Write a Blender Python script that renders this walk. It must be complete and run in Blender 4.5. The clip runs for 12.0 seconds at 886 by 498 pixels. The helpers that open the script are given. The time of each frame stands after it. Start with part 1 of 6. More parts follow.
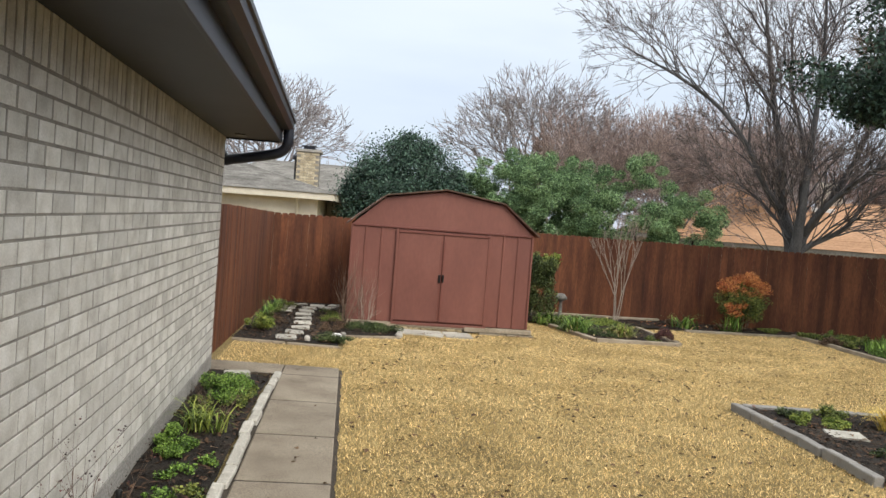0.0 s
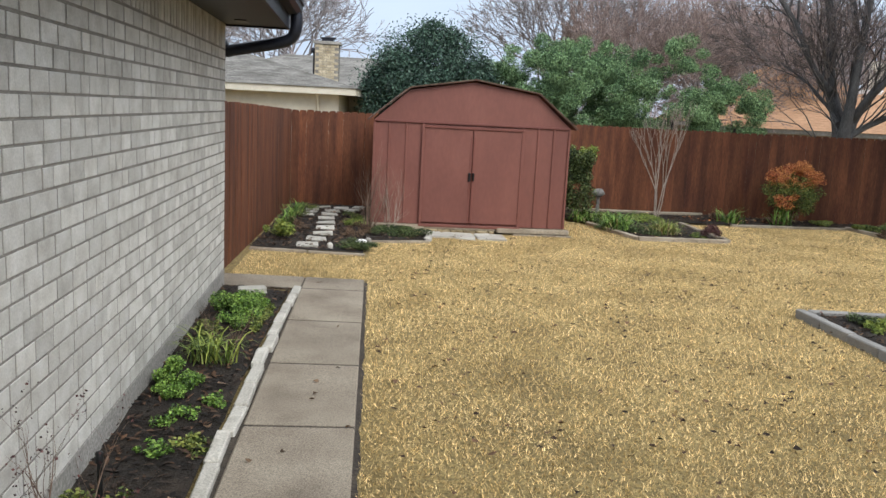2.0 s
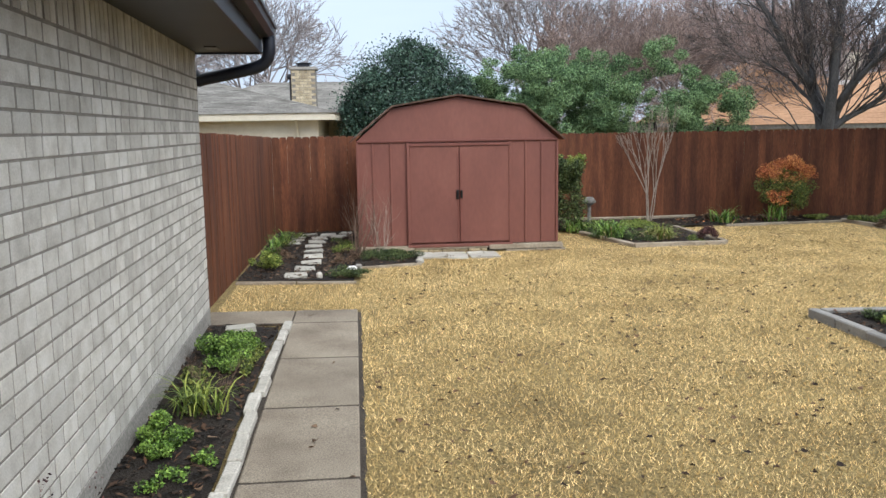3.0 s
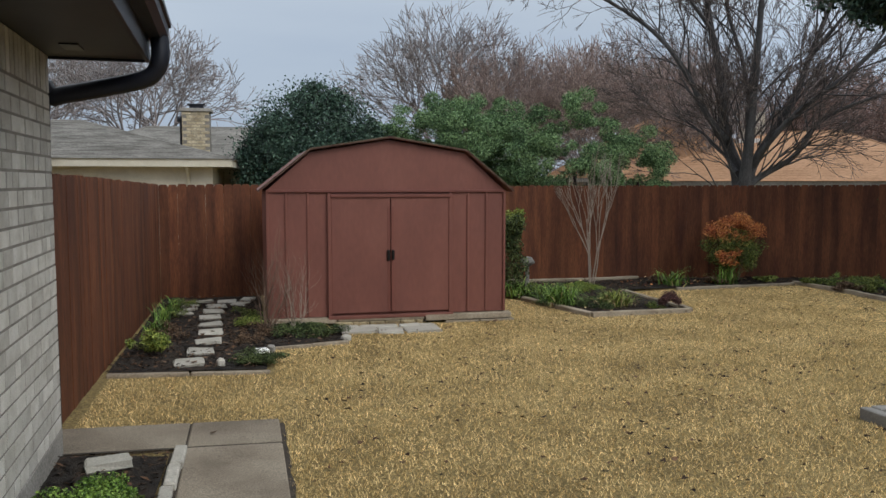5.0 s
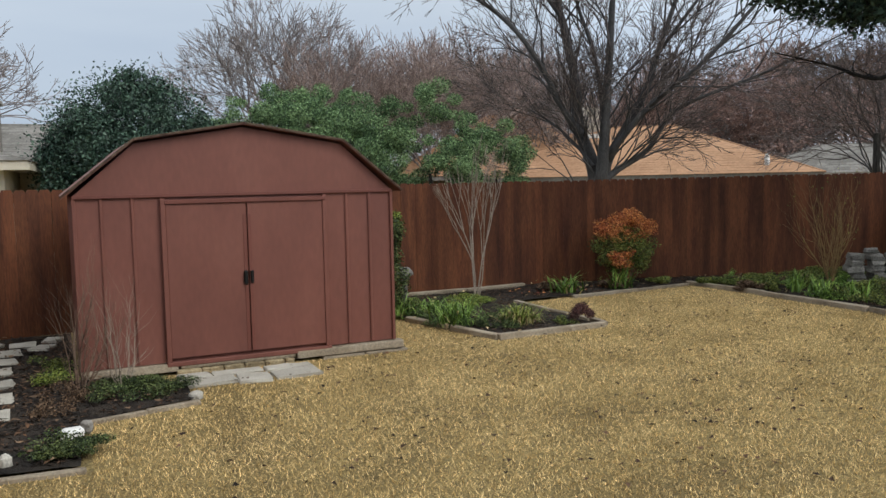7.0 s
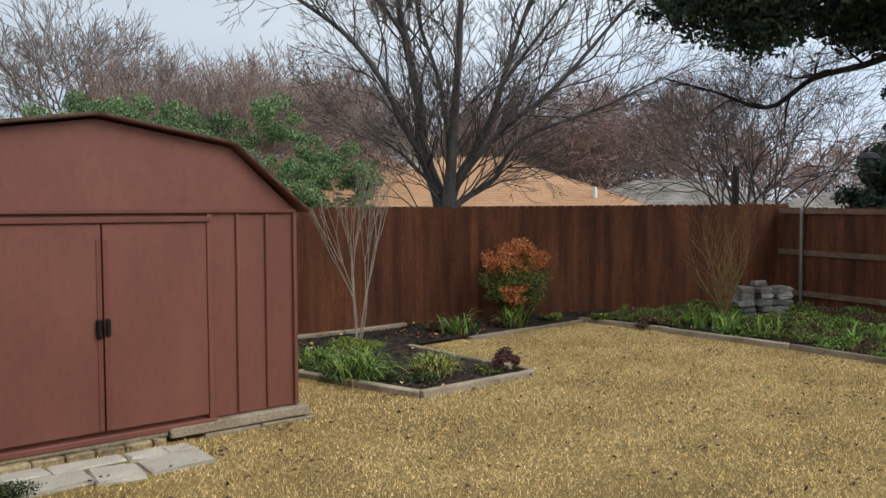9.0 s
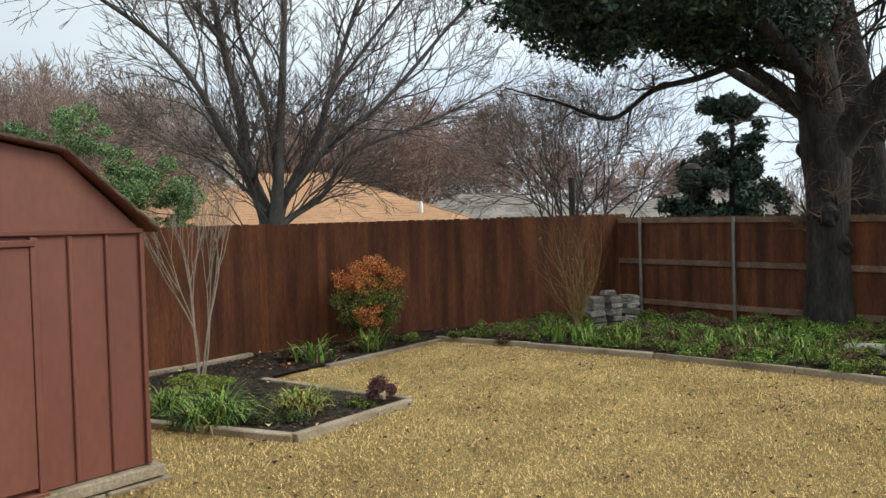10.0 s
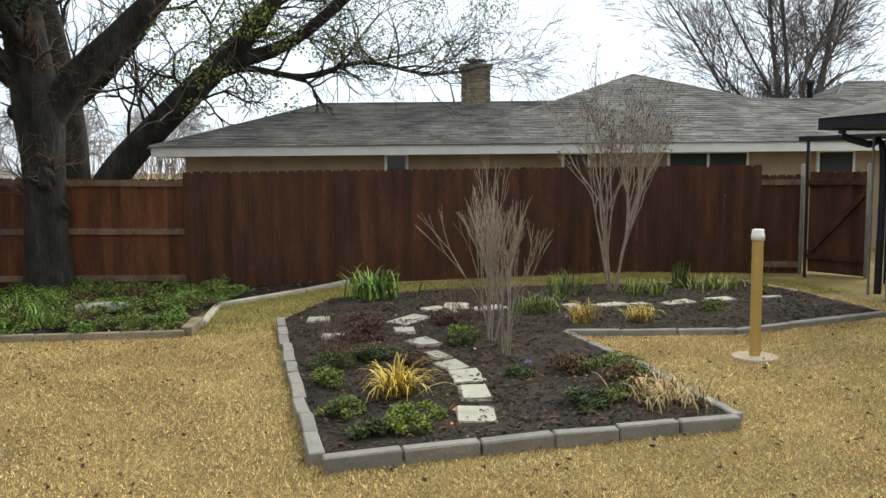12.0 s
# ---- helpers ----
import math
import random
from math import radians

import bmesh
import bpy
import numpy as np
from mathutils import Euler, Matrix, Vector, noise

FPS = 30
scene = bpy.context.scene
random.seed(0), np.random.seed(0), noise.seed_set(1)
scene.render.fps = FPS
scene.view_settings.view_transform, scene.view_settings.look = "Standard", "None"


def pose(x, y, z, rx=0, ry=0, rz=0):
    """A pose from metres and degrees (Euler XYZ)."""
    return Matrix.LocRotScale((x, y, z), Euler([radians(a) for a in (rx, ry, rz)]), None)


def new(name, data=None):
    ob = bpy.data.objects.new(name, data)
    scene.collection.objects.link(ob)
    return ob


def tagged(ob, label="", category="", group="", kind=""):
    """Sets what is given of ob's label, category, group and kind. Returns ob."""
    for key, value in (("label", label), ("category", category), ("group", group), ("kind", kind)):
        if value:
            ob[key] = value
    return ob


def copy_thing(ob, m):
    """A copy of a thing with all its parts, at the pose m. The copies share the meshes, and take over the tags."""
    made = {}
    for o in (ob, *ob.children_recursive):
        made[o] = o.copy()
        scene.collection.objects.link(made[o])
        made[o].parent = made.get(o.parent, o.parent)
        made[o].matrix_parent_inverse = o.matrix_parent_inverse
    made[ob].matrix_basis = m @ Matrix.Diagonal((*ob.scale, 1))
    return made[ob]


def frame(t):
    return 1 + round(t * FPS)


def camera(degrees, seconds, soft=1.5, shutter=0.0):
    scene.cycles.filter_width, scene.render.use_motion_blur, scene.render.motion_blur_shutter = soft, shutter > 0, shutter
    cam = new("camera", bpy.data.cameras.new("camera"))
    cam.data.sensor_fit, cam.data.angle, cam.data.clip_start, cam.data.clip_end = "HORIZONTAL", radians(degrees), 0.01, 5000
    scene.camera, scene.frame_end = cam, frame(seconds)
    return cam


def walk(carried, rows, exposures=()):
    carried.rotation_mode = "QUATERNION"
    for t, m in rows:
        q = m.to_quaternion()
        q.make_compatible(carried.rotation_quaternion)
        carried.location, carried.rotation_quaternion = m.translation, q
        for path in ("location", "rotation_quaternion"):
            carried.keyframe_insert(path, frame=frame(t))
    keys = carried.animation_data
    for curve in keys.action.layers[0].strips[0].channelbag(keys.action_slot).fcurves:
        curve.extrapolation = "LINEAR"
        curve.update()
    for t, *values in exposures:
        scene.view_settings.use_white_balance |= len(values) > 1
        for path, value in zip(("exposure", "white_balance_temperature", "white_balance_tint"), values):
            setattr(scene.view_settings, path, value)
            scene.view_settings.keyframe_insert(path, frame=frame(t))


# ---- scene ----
cam = camera(56.9, 12.0)
# seconds, the eye, then yaw to the left of +y, pitch upwards and roll, in degrees
ROWS = [
    (0, 0.099, -0.368, 1.756, -6.63, -2.06, 4.41),
    (0.5, 0.151, 0.016, 1.758, -10.58, -3.23, 5.38),
    (1, 0.134, 0.243, 1.758, -10.53, -7.65, 2.84),
    (1.5, 0.263, 0.371, 1.756, -5.98, -9.62, 2.09),
    (2, 0.146, 0.525, 1.758, -5.19, -9.57, 2.94),
    (2.5, 0.140, 0.653, 1.755, -5.53, -9.68, -0.35),
    (3, 0.125, 0.886, 1.744, -5.97, -8.33, -0.90),
    (3.2, 0.047, 1.060, 1.740, -6.29, -8.27, -1.28),
    (4.8, -0.088, 2.737, 1.698, -12.70, -5.01, -1.02),
    (5, -0.110, 3.005, 1.693, -13.59, -4.71, 0.04),
    (5.5, -0.111, 3.616, 1.686, -18.21, -4.44, -0.18),
    (6, -0.050, 4.177, 1.689, -19.88, -4.56, -0.44),
    (6.5, -0.018, 4.740, 1.678, -22.49, -4.96, -0.08),
    (6.7, 0.003, 4.959, 1.671, -23.60, -4.89, -0.69),
    (8.3, -0.145, 6.608, 1.599, -33.50, -3.98, 0.05),
    (8.5, -0.104, 6.848, 1.588, -34.54, -3.53, -0.38),
    (9, -0.067, 7.389, 1.570, -39.22, -2.71, -0.27),
    (9.5, -0.051, 7.909, 1.564, -45.25, -2.10, -0.92),
    (10, 0.085, 8.330, 1.561, -52.28, -1.75, -1.57),
    (10.5, 0.149, 8.496, 1.573, -66.77, -2.03, -2.37),
    (11, 0.119, 8.572, 1.586, -81.15, -4.34, -3.30),
    (11.5, -0.008, 8.726, 1.605, -93.81, -5.24, -2.23),
    (12, -0.171, 8.820, 1.633, -105.69, -5.55, -0.50),
]
walk(cam, [(t, pose(x, y, z, 0, 0, yaw) @ pose(0, 0, 0, 90 + pitch, 0, 0) @ pose(0, 0, 0, 0, 0, roll)) for t, x, y, z, yaw, pitch, roll in ROWS],
     [(0.0, 0.55, 6500, 10), (0.2, 0.25, 6450, 10), (0.5, -0.18, 6400, 10), (0.8, -0.18, 6400, 10), (1.0, -0.06, 6400, 10), (1.5, 0.35, 6150, 10), (2.0, 0.54, 6050, 10),
      (3.0, 0.64, 6000, 10), (4.0, 0.37, 6050, 10), (5.0, -0.2, 6150, 9), (6.5, -0.06, 6200, 9), (8.5, 0.14, 6400, 8), (9.5, 0.16, 6500, 8), (10.2, 0.42, 6650, 4), (11.0, 0.54, 6750, 3), (12.0, 0.5, 6700, 4)])

# ---- sky and sun ----
SUN_AZ, SUN_EL = 152.0, 40.0
world = bpy.data.worlds.new("overcast_sky")
scene.world = world
world.use_nodes = True
wn, wl = world.node_tree.nodes, world.node_tree.links
wn.clear()
w_out = wn.new("ShaderNodeOutputWorld")
w_sky = wn.new("ShaderNodeTexSky")
w_sky.sky_type, w_sky.sun_disc = "NISHITA", False
w_sky.sun_elevation, w_sky.sun_rotation = radians(SUN_EL), radians(SUN_AZ)
w_bg = wn.new("ShaderNodeBackground")
w_bg.inputs["Strength"].default_value = 0.1
w_cloud = wn.new("ShaderNodeBackground")
w_cloud.inputs["Strength"].default_value = 0.84
w_co, w_sep = wn.new("ShaderNodeTexCoord"), wn.new("ShaderNodeSeparateXYZ")
w_ramp, w_noise, w_map = wn.new("ShaderNodeValToRGB"), wn.new("ShaderNodeTexNoise"), wn.new("ShaderNodeMapping")
w_map.inputs["Scale"].default_value = (1.0, 1.0, 5.0)
w_noise.inputs["Scale"].default_value, w_noise.inputs["Detail"].default_value = 1.6, 5.0
w_add = wn.new("ShaderNodeMath")
w_add.operation = "MULTIPLY_ADD"
w_add.inputs[1].default_value = 0.28
wl.new(w_co.outputs["Generated"], w_sep.inputs[0])
wl.new(w_co.outputs["Generated"], w_map.inputs[0])
wl.new(w_map.outputs[0], w_noise.inputs["Vector"])
wl.new(w_noise.outputs["Fac"], w_add.inputs[0])
wl.new(w_sep.outputs["Z"], w_add.inputs[2])
wl.new(w_add.outputs[0], w_ramp.inputs[0])
cr = w_ramp.color_ramp
cr.elements[0].position, cr.elements[0].color = 0.10, (0.62, 0.66, 0.76, 1)
cr.elements[1].position, cr.elements[1].color = 0.62, (0.98, 1.0, 1.0, 1)
e = cr.elements.new(0.24)
e.color = (0.56, 0.64, 0.78, 1)
e = cr.elements.new(0.38)
e.color = (0.78, 0.85, 0.93, 1)
wl.new(w_ramp.outputs[0], w_cloud.inputs[0])
w_dot, w_glow = wn.new("ShaderNodeVectorMath"), wn.new("ShaderNodeMapRange")
w_dot.operation = "DOT_PRODUCT"
w_dot.inputs[1].default_value = (math.sin(radians(SUN_AZ - 25)), math.cos(radians(SUN_AZ - 25)), 0.5)
w_glow.inputs["From Min"].default_value, w_glow.inputs["From Max"].default_value = -0.1, 1.0
w_glow.inputs["To Min"].default_value, w_glow.inputs["To Max"].default_value = 0.82, 1.5
wl.new(w_co.outputs["Generated"], w_dot.inputs[0])
wl.new(w_dot.outputs["Value"], w_glow.inputs["Value"])
wl.new(w_glow.outputs[0], w_cloud.inputs["Strength"])
wl.new(w_sky.outputs[0], w_bg.inputs[0])
w_mix = wn.new("ShaderNodeMixShader")
w_mix.inputs[0].default_value = 0.85
wl.new(w_bg.outputs[0], w_mix.inputs[1])
wl.new(w_cloud.outputs[0], w_mix.inputs[2])
wl.new(w_mix.outputs[0], w_out.inputs[0])

sun = new("sun", bpy.data.lights.new("sun", "SUN"))
sun.data.energy, sun.data.angle, sun.data.color = 1.35, radians(30), (1.0, 0.94, 0.84)
sun.rotation_euler = Euler((radians(90 - SUN_EL), 0, radians(-SUN_AZ + 180)))


# ---- the lie of the land ----
def sm(a, b, v):
    t = max(0.0, min(1.0, (v - a) / (b - a)))
    return t * t * (3 - 2 * t)


def g(x, y):
    return -0.15 * sm(0, 6.5, 0.6 * x + 0.5 * (y - 4))


# ---- materials ----
def material(name, colours, scale=4.0, fine=60.0, rough=0.8, bump=0.3, dist=0.004, rand="object", spread=0.12,
             metal=0.0, stretch=(1, 1, 1), fine_amount=0.35, world_space=True, contrast=1.0, spec=0.4):
    """colours: two or three linear colours blended by a broad noise; a fine noise darkens the grain;
    rand: 'object', 'island' or '' picks what varies from piece to piece."""
    m = bpy.data.materials.new(name)
    m.use_nodes = True
    n, l = m.node_tree.nodes, m.node_tree.links
    b = n["Principled BSDF"]
    geo = n.new("ShaderNodeNewGeometry")
    co = n.new("ShaderNodeTexCoord")
    mp = n.new("ShaderNodeMapping")
    mp.inputs["Scale"].default_value = stretch
    l.new(geo.outputs["Position"] if world_space else co.outputs["Object"], mp.inputs[0])
    big, small = n.new("ShaderNodeTexNoise"), n.new("ShaderNodeTexNoise")
    big.inputs["Scale"].default_value, big.inputs["Detail"].default_value = scale, 4
    small.inputs["Scale"].default_value, small.inputs["Detail"].default_value = fine, 6
    l.new(mp.outputs[0], big.inputs["Vector"])
    l.new(mp.outputs[0], small.inputs["Vector"])
    ramp = n.new("ShaderNodeValToRGB")
    el = ramp.color_ramp.elements
    half = 0.22 / contrast
    el[0].position, el[0].color = 0.5 - half, (*colours[0], 1)
    el[1].position, el[1].color = 0.5 + half, (*colours[-1], 1)
    for i, c in enumerate(colours[1:-1]):
        k = el.new(0.5 - half + 2 * half * (i + 1) / (len(colours) - 1))
        k.color = (*c, 1)
    l.new(big.outputs["Fac"], ramp.inputs[0])
    hsv = n.new("ShaderNodeHueSaturation")
    l.new(ramp.outputs[0], hsv.inputs["Color"])
    val = n.new("ShaderNodeMapRange")
    val.inputs["From Min"].default_value, val.inputs["From Max"].default_value = 0.3, 0.7
    val.inputs["To Min"].default_value, val.inputs["To Max"].default_value = 1 - fine_amount, 1 + fine_amount
    l.new(small.outputs["Fac"], val.inputs["Value"])
    if rand:
        info = n.new("ShaderNodeObjectInfo")
        src = info.outputs["Random"] if rand == "object" else geo.outputs["Random Per Island"]
        mr = n.new("ShaderNodeMapRange")
        mr.inputs["To Min"].default_value, mr.inputs["To Max"].default_value = 1 - spread, 1 + spread
        l.new(src, mr.inputs["Value"])
        mul = n.new("ShaderNodeMath")
        mul.operation = "MULTIPLY"
        l.new(mr.outputs[0], mul.inputs[0])
        l.new(val.outputs[0], mul.inputs[1])
        l.new(mul.outputs[0], hsv.inputs["Value"])
        if rand == "island":
            add = n.new("ShaderNodeMath")
            add.operation = "MULTIPLY_ADD"
            l.new(src, add.inputs[0])
            add.inputs[1].default_value = spread * 0.9
            l.new(big.outputs["Fac"], add.inputs[2])
            sub = n.new("ShaderNodeMath")
            sub.operation = "SUBTRACT"
            l.new(add.outputs[0], sub.inputs[0])
            sub.inputs[1].default_value = spread * 0.45
            l.new(sub.outputs[0], ramp.inputs[0])
    else:
        l.new(val.outputs[0], hsv.inputs["Value"])
    l.new(hsv.outputs[0], b.inputs["Base Color"])
    b.inputs["Roughness"].default_value = rough
    b.inputs["Metallic"].default_value = metal
    b.inputs["Specular IOR Level"].default_value = spec
    if bump:
        bp = n.new("ShaderNodeBump")
        bp.inputs["Strength"].default_value, bp.inputs["Distance"].default_value = bump, dist
        l.new(small.outputs["Fac"], bp.inputs["Height"])
        l.new(bp.outputs[0], b.inputs["Normal"])
    return m


M = {}
M["lawn"] = material("dormant_lawn", [(0.165, 0.121, 0.048), (0.245, 0.182, 0.072), (0.30, 0.226, 0.092)], 1.3, 45, 0.95, 1.0, 0.03, "", fine_amount=0.55)
M["blade"] = material("dry_grass_blade", [(0.45, 0.32, 0.132), (0.71, 0.51, 0.225), (0.88, 0.665, 0.325)], 1.1, 70, 0.8, 0, rand="island", spread=0.5, fine_amount=0.35)
M["blade_g"] = material("half_green_grass_blade", [(0.20, 0.21, 0.055), (0.36, 0.33, 0.10), (0.50, 0.42, 0.16)], 1.1, 70, 0.8, 0, rand="island", spread=0.4, fine_amount=0.35)
M["far_ground"] = material("far_ground", [(0.12, 0.10, 0.05), (0.2, 0.17, 0.09)], 0.3, 8, 0.95, 0.3, 0.03, "")
M["brick"] = material("pale_brick", [(0.44, 0.415, 0.37), (0.55, 0.53, 0.48), (0.63, 0.61, 0.57)], 9, 120, 0.9, 0.5, 0.003, "object", 0.13, fine_amount=0.12)
M["brick_i"] = material("pale_brick_far", [(0.44, 0.415, 0.37), (0.55, 0.53, 0.48), (0.63, 0.61, 0.57)], 9, 120, 0.9, 0.5, 0.003, "island", 0.13, fine_amount=0.12)
M["mortar"] = material("grey_mortar", [(0.1904, 0.1736, 0.1512), (0.2912, 0.2688, 0.2352)], 6, 150, 0.95, 0.5, 0.003, "")
M["concrete"] = material("foundation_concrete", [(0.24, 0.225, 0.20), (0.34, 0.32, 0.29)], 3, 60, 0.9, 0.4, 0.004, "")
M["walk"] = material("weathered_walk_concrete", [(0.1878, 0.1533, 0.1142), (0.2689, 0.2255, 0.1716), (0.3244, 0.2776, 0.2126)], 2.2, 120, 0.9, 0.9, 0.006, "object", 0.06, fine_amount=0.4)
M["dirt"] = material("dark_soil", [(0.035, 0.028, 0.022), (0.075, 0.06, 0.045)], 6, 60, 0.95, 0.8, 0.02, "")
M["mulch"] = material("dark_mulch", [(0.01102, 0.0085, 0.006732), (0.02754, 0.02125, 0.01571), (0.05049, 0.03655, 0.02543)], 5, 70, 0.95, 1.0, 0.02, "")
M["chip"] = material("mulch_chip", [(0.01211, 0.008075, 0.005814), (0.03533, 0.02261, 0.0155), (0.09086, 0.04845, 0.02584)], 3, 60, 0.9, 0.3, 0.003, "island", 0.5)
M["fence"] = material("red_brown_stained_cedar", [(0.067, 0.0200, 0.0090), (0.121, 0.040, 0.0158), (0.180, 0.064, 0.0256)], 2.6, 30, 0.75, 0.5, 0.003, "object", 0.25, stretch=(2.4, 2.4, 0.35), fine_amount=0.3)
M["fence_d"] = material("dark_stained_cedar", [(0.03317, 0.01174, 0.005956), (0.06635, 0.02347, 0.009927), (0.1014, 0.03735, 0.0149)], 2.6, 30, 0.75, 0.5, 0.003, "object", 0.25, stretch=(2.4, 2.4, 0.35), fine_amount=0.3)
M["rail"] = material("weathered_fence_rail", [(0.14, 0.085, 0.058), (0.27, 0.18, 0.125)], 4, 40, 0.85, 0.4, 0.003, "object", 0.15)
M["galv"] = material("galvanised_steel_post", [(0.19, 0.18, 0.165), (0.28, 0.265, 0.245)], 8, 90, 0.55, 0.1, 0.001, "object", 0.1, metal=0.5, fine_amount=0.1)
M["shed"] = material("chalky_red_shed_paint", [(0.1578, 0.0577, 0.04372), (0.1938, 0.07213, 0.05365), (0.2254, 0.09068, 0.06756)], 1.6, 25, 0.55, 0.12, 0.002, "object", 0.03, stretch=(1, 1, 0.4), fine_amount=0.07)
M["shed_trim"] = material("red_shed_trim", [(0.1425, 0.04702, 0.03491), (0.19, 0.06479, 0.04788)], 3, 40, 0.5, 0.1, 0.002, "object", 0.05, fine_amount=0.08)
M["rust"] = material("worn_roof_edge", [(0.0504, 0.0231, 0.0147), (0.126, 0.084, 0.0546)], 14, 90, 0.7, 0.3, 0.002, "", contrast=1.6)
M["timber"] = material("weathered_landscape_timber", [(0.1863, 0.1476, 0.104), (0.304, 0.2523, 0.1854), (0.3726, 0.3189, 0.2442)], 3, 50, 0.9, 0.5, 0.004, "object", 0.16, fine_amount=0.3)
M["block"] = material("grey_edging_block", [(0.2214, 0.2091, 0.1927), (0.3034, 0.2911, 0.2706)], 5, 90, 0.92, 0.5, 0.004, "object", 0.12, fine_amount=0.2)
M["edge_w"] = material("pale_edging_stone", [(0.391, 0.3655, 0.3145), (0.561, 0.5355, 0.476)], 7, 90, 0.92, 0.6, 0.004, "object", 0.12, fine_amount=0.25)
M["paver"] = material("pale_stepping_stone", [(0.342, 0.323, 0.2755), (0.494, 0.475, 0.418)], 5, 80, 0.92, 0.5, 0.004, "object", 0.14, fine_amount=0.18)
M["rock"] = material("grey_field_stone", [(0.15, 0.14, 0.125), (0.33, 0.315, 0.29)], 6, 40, 0.95, 0.8, 0.01, "object", 0.3, fine_amount=0.35)
M["dark"] = material("dark_bronze_trim", [(0.01134, 0.0126, 0.01944), (0.01944, 0.0216, 0.0324)], 3, 40, 0.45, 0.05, 0.001, "", fine_amount=0.1)
M["soffit"] = material("dark_soffit_paint", [(0.0225, 0.022, 0.0253), (0.0325, 0.0315, 0.0352)], 2, 40, 0.5, 0.05, 0.001, "", fine_amount=0.1)
M["black"] = material("black_metal", [(0.01, 0.01, 0.01), (0.02, 0.02, 0.02)], 3, 40, 0.4, 0, rand="", metal=0.4)
M["shingle"] = material("grey_asphalt_shingle", [(0.085, 0.083, 0.086), (0.15, 0.147, 0.146), (0.22, 0.215, 0.21)], 1.2, 14, 0.95, 0.5, 0.01, "island", 0.2, fine_amount=0.25)
M["shingle_l"] = material("light_grey_shingle", [(0.15, 0.14, 0.125), (0.20, 0.19, 0.172), (0.25, 0.237, 0.217)], 1.2, 14, 0.95, 0.5, 0.01, "island", 0.16, fine_amount=0.22)
M["shingle_o"] = material("orange_tan_shingle", [(0.38, 0.215, 0.12), (0.47, 0.28, 0.165)], 0.5, 8, 0.95, 0.2, 0.01, "island", 0.06, fine_amount=0.15)
M["cream"] = material("cream_painted_trim", [(0.55, 0.50, 0.40), (0.66, 0.61, 0.50)], 3, 30, 0.6, 0.05, 0.001, "object", 0.03, fine_amount=0.05)
M["white"] = material("white_painted_trim", [(0.6944, 0.6944, 0.6944), (0.8288, 0.8288, 0.8176)], 3, 30, 0.55, 0.05, 0.001, "object", 0.03, fine_amount=0.05)
M["tanwall"] = material("tan_siding", [(0.30, 0.235, 0.17), (0.38, 0.31, 0.23)], 2, 30, 0.8, 0.1, 0.002, "object", 0.04, fine_amount=0.1)
M["ybrick"] = material("yellow_chimney_brick", [(0.3519, 0.2819, 0.1799), (0.5474, 0.4732, 0.3372)], 8, 60, 0.9, 0.4, 0.004, "object", 0.2)
M["bark_l"] = material("grey_bark", [(0.05814, 0.05616, 0.05754), (0.1163, 0.1138, 0.1166)], 4, 40, 0.9, 0.8, 0.01, "", stretch=(1, 1, 0.3))
M["bark_d"] = material("dark_oak_bark", [(0.013, 0.012, 0.011), (0.034, 0.0305, 0.0275), (0.064, 0.059, 0.054)], 5, 26, 0.95, 1.0, 0.03, "", stretch=(1, 1, 0.3), fine_amount=0.4)
# grey-brown twigs paled in the colour itself to stand for distance haze
M["far_twig"] = material("haze_paled_grey_brown_twigs", [(0.22, 0.195, 0.19), (0.32, 0.285, 0.28)], 2, 20, 0.9, 0, rand="island", spread=0.25)
M["twig"] = material("brown_grey_twigs", [(0.11, 0.09, 0.086), (0.18, 0.152, 0.145)], 2, 20, 0.9, 0, rand="island", spread=0.3)
M["twig_r"] = material("reddish_twigs", [(0.25, 0.185, 0.165), (0.37, 0.285, 0.255)], 2, 20, 0.9, 0, rand="island", spread=0.3)
M["twig_d"] = material("dark_brown_twigs", [(0.25, 0.172, 0.15), (0.40, 0.285, 0.25)], 2, 20, 0.9, 0, rand="island", spread=0.3)
M["stem"] = material("pale_smooth_stem", [(0.26, 0.21, 0.165), (0.42, 0.355, 0.29)], 12, 60, 0.8, 0.2, 0.002, "", fine_amount=0.2)
M["stem_d"] = material("dry_brown_stem", [(0.13, 0.085, 0.06), (0.22, 0.15, 0.11)], 10, 60, 0.85, 0.1, 0.002, "island", 0.3)
M["holly"] = material("dark_evergreen_leaf", [(0.0161, 0.0391, 0.02783), (0.0368, 0.0759, 0.05313), (0.0667, 0.115, 0.07843)], 2, 20, 0.5, 0, rand="island", spread=0.6, fine_amount=0.2)
# pine green, its tones lightened to include the haze over the far pines
M["pine"] = material("soft_green_foliage", [(0.065, 0.128, 0.058), (0.14, 0.235, 0.105), (0.22, 0.33, 0.15)], 1.2, 20, 0.7, 0, rand="island", spread=0.6, fine_amount=0.2)
M["leaf_g"] = material("bright_green_leaf", [(0.05071, 0.1092, 0.01594), (0.1159, 0.2127, 0.031), (0.2029, 0.3105, 0.05756)], 6, 30, 0.6, 0, rand="island", spread=0.6, fine_amount=0.15)
M["leaf_y"] = material("yellow_green_leaf", [(0.0864, 0.144, 0.0216), (0.1728, 0.2376, 0.036), (0.2736, 0.3024, 0.0648)], 6, 30, 0.6, 0, rand="island", spread=0.6, fine_amount=0.15)
M["leaf_m"] = material("mid_green_leaf", [(0.04472, 0.07241, 0.01376), (0.1043, 0.1448, 0.02905), (0.1938, 0.2116, 0.04586)], 5, 30, 0.65, 0, rand="island", spread=0.6, fine_amount=0.15)
